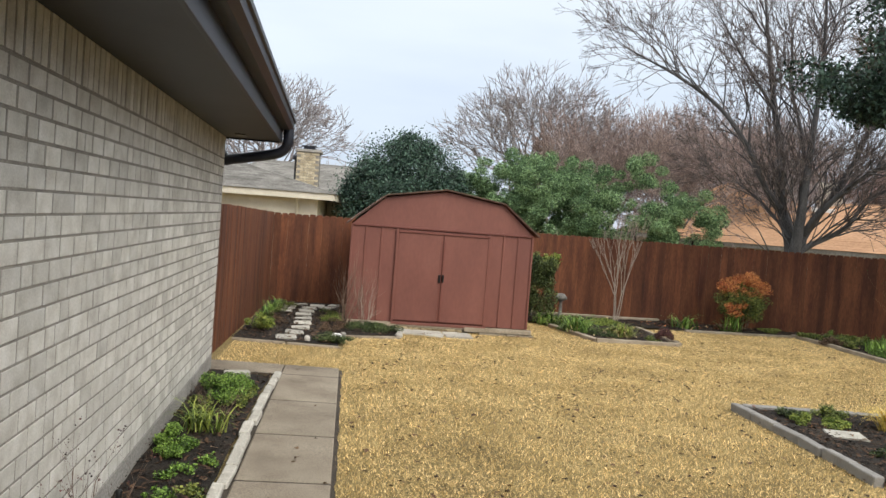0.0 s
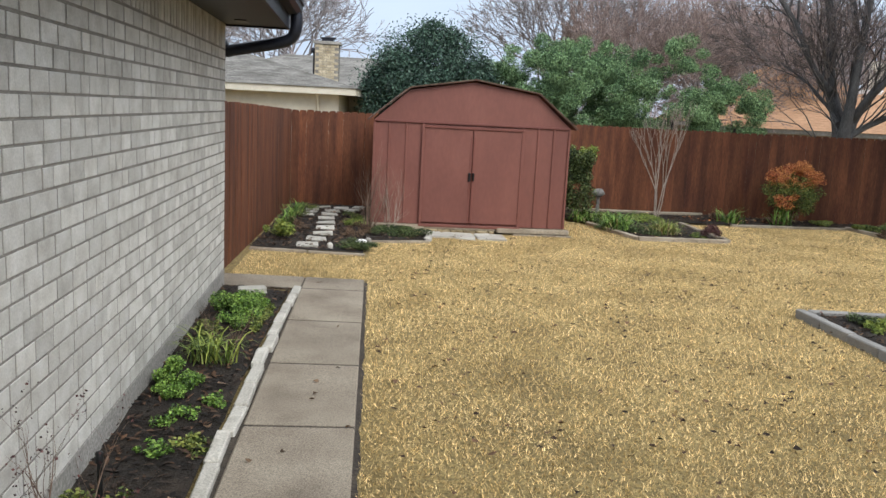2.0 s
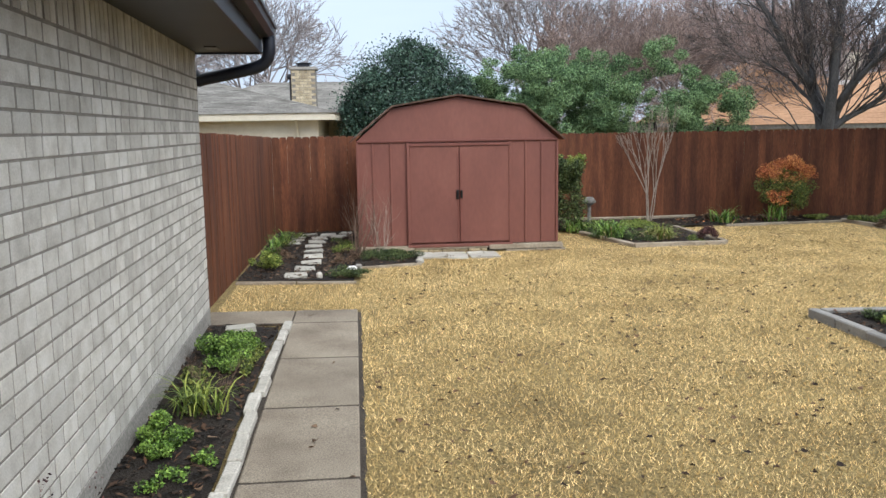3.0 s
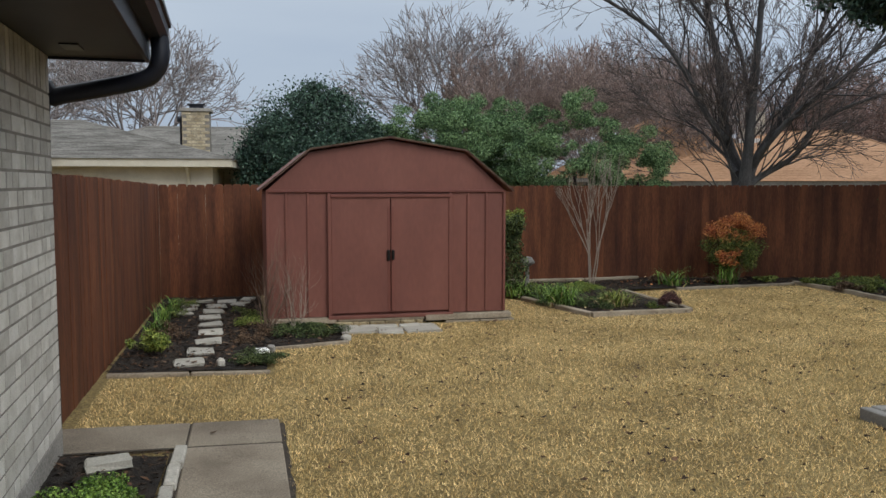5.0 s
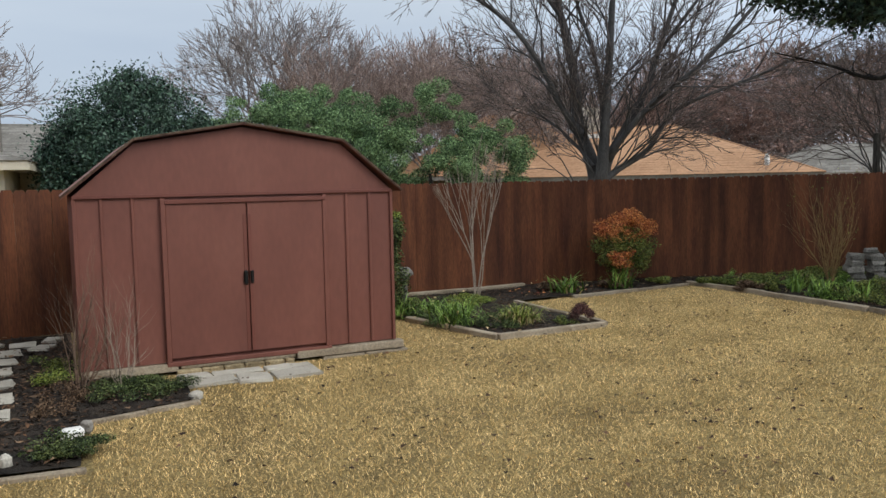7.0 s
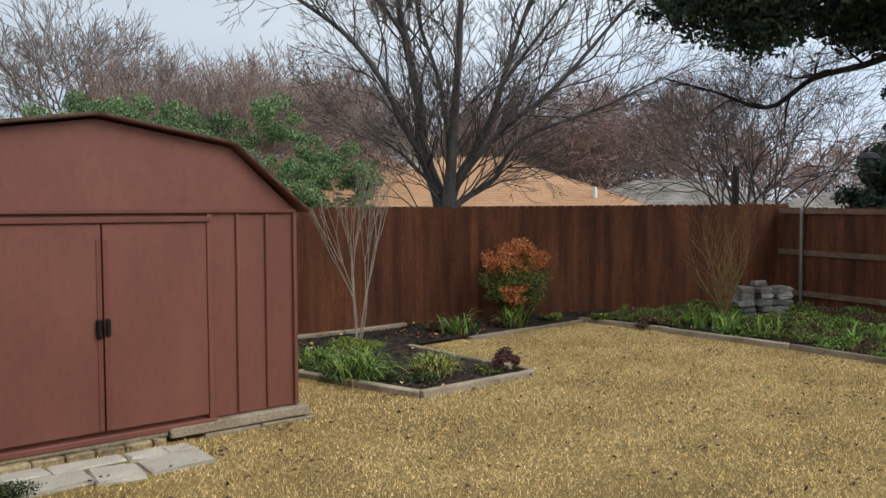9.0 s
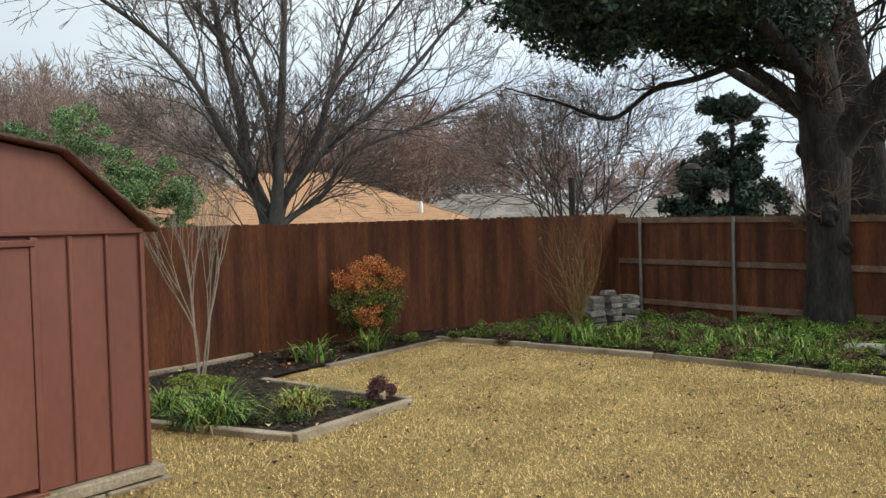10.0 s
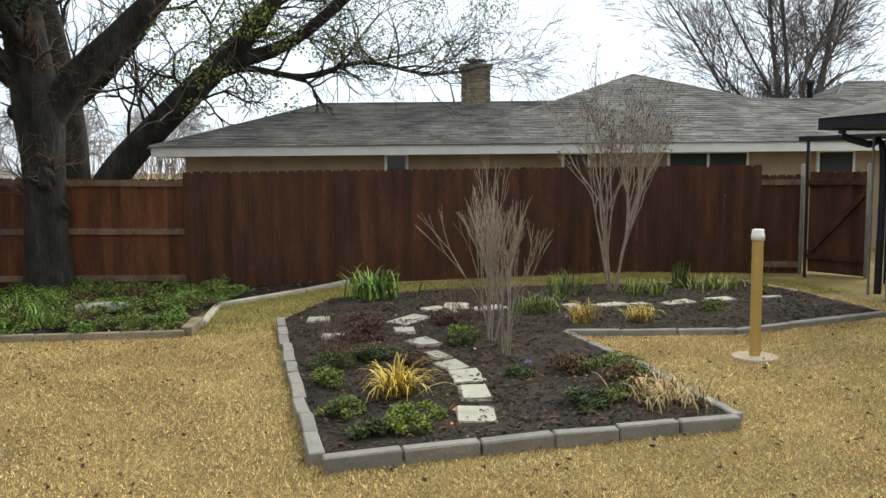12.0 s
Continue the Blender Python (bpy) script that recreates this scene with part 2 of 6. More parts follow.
M["leaf_o"] = material("orange_red_leaf", [(0.30, 0.065, 0.028), (0.50, 0.15, 0.045), (0.62, 0.29, 0.09)], 4, 30, 0.6, 0, rand="island", spread=0.6, fine_amount=0.15)
M["leaf_b"] = material("brown_dead_leaf", [(0.08, 0.048, 0.028), (0.16, 0.104, 0.064)], 5, 30, 0.9, 0, rand="island", spread=0.6)
M["leaf_p"] = material("purple_brown_leaf", [(0.05, 0.02, 0.022), (0.12, 0.05, 0.045)], 5, 30, 0.7, 0, rand="island", spread=0.6)
M["straw"] = material("dry_straw_leaf", [(0.34, 0.24, 0.12), (0.55, 0.42, 0.22)], 5, 30, 0.85, 0, rand="island", spread=0.5)
M["gold"] = material("yellow_strap_leaf", [(0.40, 0.28, 0.04), (0.62, 0.47, 0.10)], 5, 30, 0.7, 0, rand="island", spread=0.5)
M["flag"] = material("pale_flagstone", [(0.40, 0.375, 0.32), (0.52, 0.495, 0.435)], 5, 80, 0.92, 0.4, 0.004, "object", 0.10, fine_amount=0.15)
M["oldbrick"] = material("old_yellow_brown_brick", [(0.09, 0.065, 0.04), (0.30, 0.235, 0.135), (0.42, 0.35, 0.22)], 16, 60, 0.9, 0.5, 0.004, "object", 0.2, fine_amount=0.35)
M["leaf_k"] = material("dark_dead_oak_leaf", [(0.035, 0.020, 0.013), (0.10, 0.056, 0.032)], 5, 30, 0.9, 0, rand="island", spread=0.6)
M["cane"] = material("tan_yellow_cane", [(0.22, 0.14, 0.06), (0.36, 0.25, 0.11)], 10, 60, 0.85, 0.1, 0.002, "")
M["leaf_d"] = material("dull_dark_green_leaf", [(0.022, 0.040, 0.012), (0.055, 0.085, 0.025), (0.10, 0.125, 0.04)], 5, 30, 0.7, 0, rand="island", spread=0.6, fine_amount=0.15)
M["bloom"] = material("violet_petal", [(0.22, 0.16, 0.55), (0.35, 0.27, 0.7)], 5, 30, 0.6, 0, rand="", fine_amount=0.1)
M["pole"] = material("tan_painted_pipe", [(0.46, 0.31, 0.10), (0.54, 0.37, 0.13)], 3, 30, 0.5, 0.03, 0.001, "", fine_amount=0.06)
M["pvc"] = material("white_pvc", [(0.78, 0.78, 0.76), (0.84, 0.84, 0.82)], 3, 30, 0.4, 0, rand="", fine_amount=0.03)
M["pipe_base"] = material("round_concrete_pad", [(0.42, 0.33, 0.24), (0.52, 0.42, 0.32)], 6, 60, 0.9, 0.2, 0.002, "")
glass = bpy.data.materials.new("window_glass")
glass.use_nodes = True
gb = glass.node_tree.nodes["Principled BSDF"]
gb.inputs["Base Color"].default_value, gb.inputs["Roughness"].default_value = (0.05, 0.06, 0.065, 1), 0.06
M["glass"] = glass


# ---- mesh helpers ----
def mesh_of(name, verts, faces, mat, smooth=False):
    me = bpy.data.meshes.new(name)
    if isinstance(verts, np.ndarray):
        fa = np.asarray(faces, dtype=np.int32)
        k = fa.shape[1]
        me.vertices.add(len(verts))
        me.vertices.foreach_set("co", verts.astype(np.float32).ravel())
        me.loops.add(fa.size)
        me.loops.foreach_set("vertex_index", fa.ravel())
        me.polygons.add(len(fa))
        me.polygons.foreach_set("loop_start", np.arange(0, fa.size, k, dtype=np.int32))
        me.update(calc_edges=True)
    else:
        me.from_pydata([tuple(v) for v in verts], [], faces)
        me.update()
    if mat:
        me.materials.append(M[mat])
    if smooth:
        me.polygons.foreach_set("use_smooth", [True] * len(me.polygons))
    return me


def put(name, me, parent=None, at=(0, 0, 0), rot=0.0, label="", kind="", m=None):
    ob = new(name, me)
    ob.matrix_basis = m if m is not None else pose(*at, 0, 0, rot)
    if parent:
        ob.parent = parent
    return tagged(ob, label, "", "", kind)


def thing(name, at, label, category, group="", rot=0.0, kind=""):
    ob = new(name)
    ob.matrix_basis = pose(*at, 0, 0, rot)
    return tagged(ob, label, category, group, kind)


def part(name, bm, mat, parent, label=""):
    me = bpy.data.meshes.new(name)
    bm.to_mesh(me)
    bm.free()
    me.materials.append(M[mat])
    ob = new(name, me)
    ob.parent = parent
    return tagged(ob, label)


def box_bm(x0, y0, z0, x1, y1, z1, bevel=0.0, bm=None, jitter=0.0):
    bm = bm or bmesh.new()
    r = bmesh.ops.create_cube(bm, size=1, matrix=Matrix.Translation(((x0 + x1) / 2, (y0 + y1) / 2, (z0 + z1) / 2)) @ Matrix.Diagonal((x1 - x0, y1 - y0, z1 - z0, 1)))
    if bevel:
        bmesh.ops.bevel(bm, geom=list({e for v in r["verts"] for e in v.link_edges}), offset=bevel, segments=1, affect="EDGES")
    if jitter:
        for v in bm.verts:
            v.co += Vector([random.uniform(-jitter, jitter) for _ in range(3)])
    return bm


def bm_mesh(name, bm, mat):
    me = bpy.data.meshes.new(name)
    bm.to_mesh(me)
    bm.free()
    me.materials.append(M[mat])
    return me


def box_mesh(name, mat, dx, dy, dz, bevel=0.006, jitter=0.0):
    """A bevelled block from x 0..dx, centred on y, z 0..dz."""
    return bm_mesh(name, box_bm(0, -dy / 2, 0, dx, dy / 2, dz, bevel, jitter=jitter), mat)


def tube_arrays(paths, sides=5):
    """paths: lists of (point, radius). Returns vertex and quad arrays of open tubes."""
    ring = [(math.cos(a), math.sin(a)) for a in [2 * math.pi * i / sides for i in range(sides)]]
    vs, fs = [], []
    for path in paths:
        base = len(vs)
        k = len(path)
        for i, (p, r) in enumerate(path):
            q = path[min(i + 1, k - 1)][0]
            o = path[max(i - 1, 0)][0]
            dx, dy, dz = q[0] - o[0], q[1] - o[1], q[2] - o[2]
            ln = math.sqrt(dx * dx + dy * dy + dz * dz) or 1.0
            dx, dy, dz = dx / ln, dy / ln, dz / ln
            if abs(dz) < 0.92:
                h = math.sqrt(dx * dx + dy * dy)
                ux, uy, uz = -dy / h, dx / h, 0.0
            else:
                h = math.sqrt(dx * dx + dz * dz)
                ux, uy, uz = dz / h, 0.0, -dx / h
            wx, wy, wz = dy * uz - dz * uy, dz * ux - dx * uz, dx * uy - dy * ux
            for c, s in ring:
                vs.append((p[0] + r * (c * ux + s * wx), p[1] + r * (c * uy + s * wy), p[2] + r * (c * uz + s * wz)))
        for i in range(k - 1):
            a = base + i * sides
            for j in range(sides):
                jn = (j + 1) % sides
                fs.append((a + j, a + jn, a + sides + jn, a + sides + j))
    return np.array(vs), np.array(fs)


def tubes(name, paths, mat, sides=5, smooth=True):
    v, f = tube_arrays(paths, sides)
    return mesh_of(name, v, f, mat, smooth)


def spline(points, n=8):
    """Smooth points (x, y, z, radius) with n steps between each two."""
    p = [np.array(q, float) for q in points]
    p = [2 * p[0] - p[1]] + p + [2 * p[-1] - p[-2]]
    out = []
    for i in range(1, len(p) - 2):
        for k in range(n):
            t = k / n
            a, b, c, d = p[i - 1:i + 3]
            q = 0.5 * (2 * b + (c - a) * t + (2 * a - 5 * b + 4 * c - d) * t * t + (3 * b - a - 3 * c + d) * t ** 3)
            out.append((tuple(q[:3]), max(0.002, q[3])))
    out.append((tuple(p[-2][:3]), p[-2][3]))
    return out


def sprout(rng, start, way, length, radius, levels, paths, kids=5, up=0.15, wob=0.22, angle=0.7, shrink=0.62, tip=0.25, steps=5):
    """A branch that wanders and carries smaller ones."""
    x, y, z = start
    dx, dy, dz = way
    path = [((x, y, z), radius)]
    seg = length / steps
    for i in range(steps):
        dx += rng.gauss(0, wob)
        dy += rng.gauss(0, wob)
        dz += rng.gauss(0, wob) + up
        ln = math.sqrt(dx * dx + dy * dy + dz * dz) or 1
        dx, dy, dz = dx / ln, dy / ln, dz / ln
        x, y, z = x + dx * seg, y + dy * seg, z + dz * seg
        path.append(((x, y, z), radius * (1 - (1 - tip) * (i + 1) / steps)))
        if levels > 0 and (i >= 1 or levels < 2):
            for _ in range(kids if i == steps - 1 else max(1, round(kids * 0.5))):
                a = rng.uniform(0, 2 * math.pi)
                t = angle * rng.uniform(0.6, 1.3)
                ox, oy, oz = math.cos(a), math.sin(a), rng.uniform(-0.5, 0.8)
                c, s = math.cos(t), math.sin(t)
                sprout(rng, (x, y, z), (dx * c + ox * s, dy * c + oy * s, dz * c + oz * s), length * shrink * rng.uniform(0.7, 1.2),
                       path[-1][1] * 0.6, levels - 1, paths[1:] if len(paths) > 1 else paths, kids, up, wob, angle, shrink, tip, max(3, steps - 1))
    paths[0].append(path)
    return path


def fork(rng, start, way, length, radius, level, small, fine, bend=0.12, angle=0.42, up=0.03, shrink=0.82, least=0.010, fan=1.0):
    """A limb that forks again and again towards a rounded crown."""
    x, y, z = start
    dx, dy, dz = way
    path = [((x, y, z), radius)]
    for i in range(2):
        dx, dy, dz = dx + rng.gauss(0, bend), dy + rng.gauss(0, bend), dz + rng.gauss(0, bend) + up
        ln = math.sqrt(dx * dx + dy * dy + dz * dz) or 1
        dx, dy, dz = dx / ln, dy / ln, dz / ln
        x, y, z = x + dx * length / 2, y + dy * length / 2, z + dz * length / 2
        path.append(((x, y, z), max(least * 0.7, radius * (0.88 - 0.1 * i))))
    (fine if radius < 0.022 else small).append(path)
    if level <= 0:
        return
    a = rng.uniform(0, 6.283)
    for k in range(2 if rng.random() < 0.62 else 3):
        b = a + k * (3.14 if k < 2 else 1.57) + rng.uniform(-0.5, 0.5)
        t = angle * rng.uniform(0.5, 1.35)
        if abs(dz) < 0.95:
            h = math.sqrt(dx * dx + dy * dy)
            ux, uy, uz = -dy / h, dx / h, 0.0
        else:
            ux, uy, uz = 1.0, 0.0, 0.0
        vx, vy, vz = dy * uz - dz * uy, dz * ux - dx * uz, dx * uy - dy * ux
        c, s_, cb, sb = math.cos(t), math.sin(t), math.cos(b), math.sin(b)
        w = (dx * c + (ux * cb + vx * sb) * s_, dy * c + (uy * cb + vy * sb) * s_, dz * c + (uz * cb + vz * sb) * s_)
        fork(rng, (x, y, z), w, length * shrink * rng.uniform(0.8, 1.15), max(least, radius * rng.uniform(0.62, 0.76)), level - 1, small, fine, bend, angle, up, shrink, least, fan)


def dome_tree(at, label, seed, height, mains=6, level=8, lean=0.5, radius=0.2, bark="bark_l", twig="twig", least=0.014, angle=0.42, up=0.03, bend=0.14, group="bare winter trees"):
    rng = random.Random(seed)
    t = thing("tree", at, label, "tree", group)
    small, fine = [], []
    base = height * 0.17
    L = (height - base) / 4.9
    put("trunk", tubes("trunk", [[((0, 0, 0), radius * 1.4), ((0.03, 0, base * 0.5), radius * 1.1), ((0, 0.02, base), radius), ((0, 0.02, base * 1.15), radius * 0.4)]], bark, 9), t)
    for i in range(mains):
        a, e = 6.283 * i / mains + rng.uniform(-0.4, 0.4), lean * rng.uniform(0.35, 1.25)
        fork(rng, (0, 0, base * rng.uniform(0.8, 1.05)), (math.cos(a) * math.sin(e), math.sin(a) * math.sin(e), math.cos(e)), L, radius * 0.55, level, small, fine, bend, angle, up, 0.83, least)
    put("branches", tubes("branches", small, bark, 4), t, kind="stuff")
    put("twigs", tubes("twigs", fine, twig, 3), t, kind="stuff")
    return t


def leaves(name, centres, n, size, mat, seed=0, long=1.8, flat=0.0, drop=0.0):
    """n small leaf blades round the centres (x, y, z, rx, ry, rz), thicker to the outside of each clump."""
    r = np.random.RandomState(seed)
    c = np.array(centres, float)
    w = (c[:, 3] * c[:, 4] + c[:, 4] * c[:, 5] + c[:, 3] * c[:, 5])
    i = r.choice(len(c), n, p=w / w.sum())
    d = r.normal(size=(n, 3))
    d /= np.linalg.norm(d, axis=1)[:, None]
    rad = 1 - 0.55 * r.rand(n) ** 1.6 + 0.10 * r.normal(size=n)
    p = c[i, :3] + d * c[i, 3:6] * rad[:, None]
    u = r.normal(size=(n, 3)) + d * 0.4
    u[:, 2] = u[:, 2] * (1 - flat) - drop
    u /= np.linalg.norm(u, axis=1)[:, None]
    v = np.cross(u, r.normal(size=(n, 3)) + np.array([0, 0, 3 * flat]))
    v /= np.linalg.norm(v, axis=1)[:, None]
    s = size * r.uniform(0.6, 1.3, n)[:, None]
    a, b, cc, dd = p - u * s * long / 2, p + v * s / 2, p + u * s * long / 2, p - v * s / 2
    verts = np.stack([a, b, cc, dd], 1).reshape(-1, 3)
    return mesh_of(name, verts, np.arange(n * 4).reshape(n, 4), mat)


def clumps(rng, cx, cy, cz, rx, ry, rz, n, size):
    """Clump centres spread through an uneven crown."""
    out = []
    while len(out) < n:
        d = [rng.gauss(0, 1) for _ in range(3)]
        ln = math.sqrt(sum(k * k for k in d)) or 1
        f = rng.uniform(0.35, 1.0) ** 0.6 / ln
        s = size * rng.uniform(0.65, 1.3)
        out.append((cx + d[0] * f * rx, cy + d[1] * f * ry, cz + d[2] * f * rz, s, s, s * 0.8))
    return out


# ---- ground ----
def in_poly(x, y, poly):
    inside = False
    for i in range(len(poly)):
        (x1, y1), (x2, y2) = poly[i - 1], poly[i]
        if (y1 > y) != (y2 > y) and x < (x2 - x1) * (y - y1) / (y2 - y1) + x1:
            inside = not inside
    return inside


def ground_axis(fine_a, fine_b, step, far):
    out, d = [], step
    v = fine_a
    left = []
    while v > -far:
        d *= 1.45
        v -= d
        left.append(v)
    out = left[::-1] + [fine_a + i * step for i in range(int((fine_b - fine_a) / step) + 1)]
    v, d = out[-1], step
    while v < far:
        d *= 1.45
        v += d
        out.append(v)
    return out


gx, gy = ground_axis(-3, 15, 0.3, 900), ground_axis(-2, 19, 0.3, 900)
gv = [(x, y, g(x, y)) for y in gy for x in gx]
gf = [(j * len(gx) + i, j * len(gx) + i + 1, (j + 1) * len(gx) + i + 1, (j + 1) * len(gx) + i) for j in range(len(gy) - 1) for i in range(len(gx) - 1)]
ground = put("ground", mesh_of("ground", gv, gf, "lawn", True), kind="structure", label="dormant tan lawn, short and dry, gently sloping")

BED_HOUSE = [(-1.2, -1.0), (-0.58, -1.0), (-0.60, 2.0), (-0.62, 4.2), (-0.62, 6.0), (-0.60, 8.2), (-1.3, 8.3)]
BED_SHED = [(-1.34, 10.72), (0.06, 10.7), (0.10, 11.8), (0.95, 12.1), (0.98, 12.75), (0.1, 13.7), (0.1, 16.2), (-1.34, 16.1)]
BED_TREE = [(4.06, 15.0), (4.50, 13.32), (5.92, 13.38), (5.94, 15.5), (6.9, 15.6), (8.4, 15.66), (9.45, 15.72), (9.4, 16.6), (6.95, 17.1), (4.0, 17.0), (3.6, 15.6)]
BED_EAST = [(9.5, 15.68), (9.55, 14.2), (9.5, 12.4), (9.25, 10.6), (9.0, 9.24), (10.95, 8.9), (11.9, 7.65), (12.6, 6.85), (12.75, 9.2), (13.7, 14.8), (9.5, 16.7)]
BED_ISLAND = [(4.55, 8.22), (9.40, 8.09), (10.9, 7.3), (11.2, 5.8), (11.0, 3.6), (10.35, 1.2), (9.2, 1.18), (7.4, 1.5), (7.1, 3.6), (7.75, 5.2), (6.55, 5.3), (4.42, 5.5)]
WALK = [(-0.51, -2.5), (0.10, -2.5), (0.11, 8.95), (-1.35, 8.95), (-1.35, 8.36), (-0.51, 8.4)]
SHED = [(0.05, 13.3), (3.4, 13.3), (3.4, 15.7), (0.05, 15.7)]


def bed_surface(name, poly, label, mound=0.035):
    bm = bmesh.new()
    f = bm.faces.new([bm.verts.new((x, y, 0)) for x, y in poly])
    xs, ys = [p[0] for p in poly], [p[1] for p in poly]
    for lo, hi, axis in ((min(xs), max(xs), 0), (min(ys), max(ys), 1)):
        v = lo + 0.16
        while v < hi:
            co = [0, 0, 0]
            no = [0, 0, 0]
            co[axis], no[axis] = v, 1
            bmesh.ops.bisect_plane(bm, geom=bm.verts[:] + bm.edges[:] + bm.faces[:], plane_co=co, plane_no=no)
            v += 0.16
    for v in bm.verts:
        h = noise.noise((v.co.x * 2.1, v.co.y * 2.1, 3.0)) * 0.02 + noise.noise((v.co.x * 7, v.co.y * 7, 1.0)) * 0.012
        v.co.z = g(v.co.x, v.co.y) + mound + h
    bmesh.ops.recalc_face_normals(bm, faces=bm.faces)
    ob = part(name, bm, "mulch", None, label)
    ob["kind"] = "structure"
    # loose chips and crumbs
    area = (max(xs) - min(xs)) * (max(ys) - min(ys))
    r = random.Random(len(poly) * 7 + 1)
    vs, fs = [], []
    for _ in range(int(area * 420)):
        x, y = r.uniform(min(xs), max(xs)), r.uniform(min(ys), max(ys))
        if not in_poly(x, y, poly):
            continue
        z = g(x, y) + mound + r.uniform(0.0, 0.022)
        a, ln, wd = r.uniform(0, 6.3), r.uniform(0.012, 0.045), r.uniform(0.006, 0.016)
        c, s, t = math.cos(a) * ln, math.sin(a) * ln, r.uniform(-0.012, 0.012)
        cw, sw = -math.sin(a) * wd, math.cos(a) * wd
        b = len(vs)
        vs += [(x - c, y - s, z - t), (x + cw, y + sw, z + 0.006), (x + c, y + s, z + t), (x - cw, y - sw, z + 0.004)]
        fs.append((b, b + 1, b + 2, b + 3))
    put("mulch_chips", mesh_of("mulch_chips", np.array(vs), np.array(fs), "chip"), label="loose dark shredded bark mulch", kind="stuff")
    return ob


bed_surface("planting_bed", BED_HOUSE, "dark mulched bed between the brick wall and the walk")
bed_surface("planting_bed", BED_SHED, "dark soil bed in the fence corner beside the shed")
bed_surface("planting_bed", BED_TREE, "mulched bed with a clear point under the small tree")
bed_surface("planting_bed", BED_EAST, "green-covered bed along the east fence", 0.03)
bed_surface("planting_bed", BED_ISLAND, "large L-shaped dark mulched island bed in the lawn", 0.045)

# walk: slabs are pieces of the pavement, laid with open joints
walkway = thing("pavement", (0, 0, 0), "narrow weathered concrete garden walk", "path", kind="structure")
JOINTS = [-2.5, -1.32, -0.10, 1.12, 2.35, 3.58, 4.80, 5.92, 7.10, 8.36, 8.95]
for a, b in zip(JOINTS, JOINTS[1:]):
    bm = box_bm(-0.505, a + 0.006, -0.06, 0.10, b - 0.006, 0.028, 0.010)
    for v in bm.verts:
        v.co.z += g(v.co.x, v.co.y)
    part("slab", bm, "walk", walkway)
bm = box_bm(-1.6, 8.37, -0.06, -0.517, 8.95, 0.026, 0.008)
for v in bm.verts:
    v.co.z += g(v.co.x, v.co.y)
part("slab", bm, "walk", walkway)
# narrow trench of soil between the walk and the lawn
vs = [(0.095 + dx, -2.5 + i * 0.12, 0) for i in range(96) for dx in (-0.004, 0.038 + 0.02 * noise.noise((i * 0.6, 0, 0)))]
vs = [(x, y, g(x, y) + 0.006) for x, y, _ in vs]
put("soil_edge", mesh_of("soil_edge", vs, [(2 * i, 2 * i + 1, 2 * i + 3, 2 * i + 2) for i in range(95)], "dirt"), kind="structure", label="dark soil line along the walk")


for y in JOINTS[1:-1] + [8.365]:
    x0 = -0.505 if y != 8.365 else -1.5
    put("joint_soil", mesh_of("joint_soil", [(x0, y - 0.02, g(x0, y) + 0.025), (0.098, y - 0.02, g(0.1, y) + 0.025), (0.098, y + 0.02, g(0.1, y) + 0.025), (x0, y + 0.02, g(x0, y) + 0.025)], [(0, 1, 2, 3)], "dirt"), kind="structure", label="dark soil in a walk joint")
vs = [(x, -2.5 + i * 0.4, g(x, -2.5 + i * 0.4) + 0.014) for i in range(28) for x in (-0.60, -0.50)]
put("soil_edge", mesh_of("soil_edge", vs, [(2 * i, 2 * i + 1, 2 * i + 3, 2 * i + 2) for i in range(27)], "dirt"), kind="structure", label="dark soil between the edging stones and the walk")
put("joint_soil", mesh_of("joint_soil", [(-0.525, 8.36, -0.012), (-0.498, 8.36, -0.012), (-0.498, 8.96, -0.024), (-0.525, 8.96, -0.024)], [(0, 1, 2, 3)], "dirt"), kind="structure", label="dark soil in a walk joint")


# ---- our house ----
HX, HY = -1.25, 8.38
house = thing("house", (HX, HY, g(HX, HY)), "single-storey house of pale painted brick with dark eaves", "house", rot=1.5)
part("foundation", box_bm(-7, -13, -0.2, 0.012, 0.012, 0.185, 0.004), "concrete", house, "bare grey concrete slab edge")
part("wall", box_bm(-7, -13, 0.185, 0.0070, -0.004, 2.46), "mortar", house, "grey mortar joints of the brick wall")
part("soffit", box_bm(-0.3, -12.5, 2.46, 0.56, 0.02, 2.485), "soffit", house, "dark painted boxed soffit")
part("vent", box_bm(0.16, -0.52, 2.452, 0.26, -0.30, 2.46, 0.002), "black", house, "small dark soffit vent")
part("fascia", box_bm(0.56, -12.5, 2.445, 0.585, 0.045, 2.71, 0.003), "dark", house, "dark fascia board")
part("end_board", box_bm(-7, 0.022, 2.445, 0.56, 0.045, 2.71, 0.003), "dark", house, "dark end board")
bm = bmesh.new()
prof = [(x - 0.04, z + 0.24) for x, z in [(0.626, 2.455), (0.626, 2.335), (0.70, 2.335), (0.735, 2.37), (0.74, 2.42), (0.755, 2.425), (0.755, 2.455), (0.735, 2.455), (0.735, 2.44), (0.70, 2.36), (0.64, 2.36), (0.64, 2.455)]]
a = [bm.verts.new((x, -12.5, z)) for x, z in prof]
b = [bm.verts.new((x, 0.05, z)) for x, z in prof]
for i in range(len(prof)):
    j = (i + 1) % len(prof)
    bm.faces.new((a[i], a[j], b[j], b[i]))
bm.faces.new(a)
bm.faces.new(b[::-1])
part("gutter", bm, "dark", house, "dark bronze box gutter")
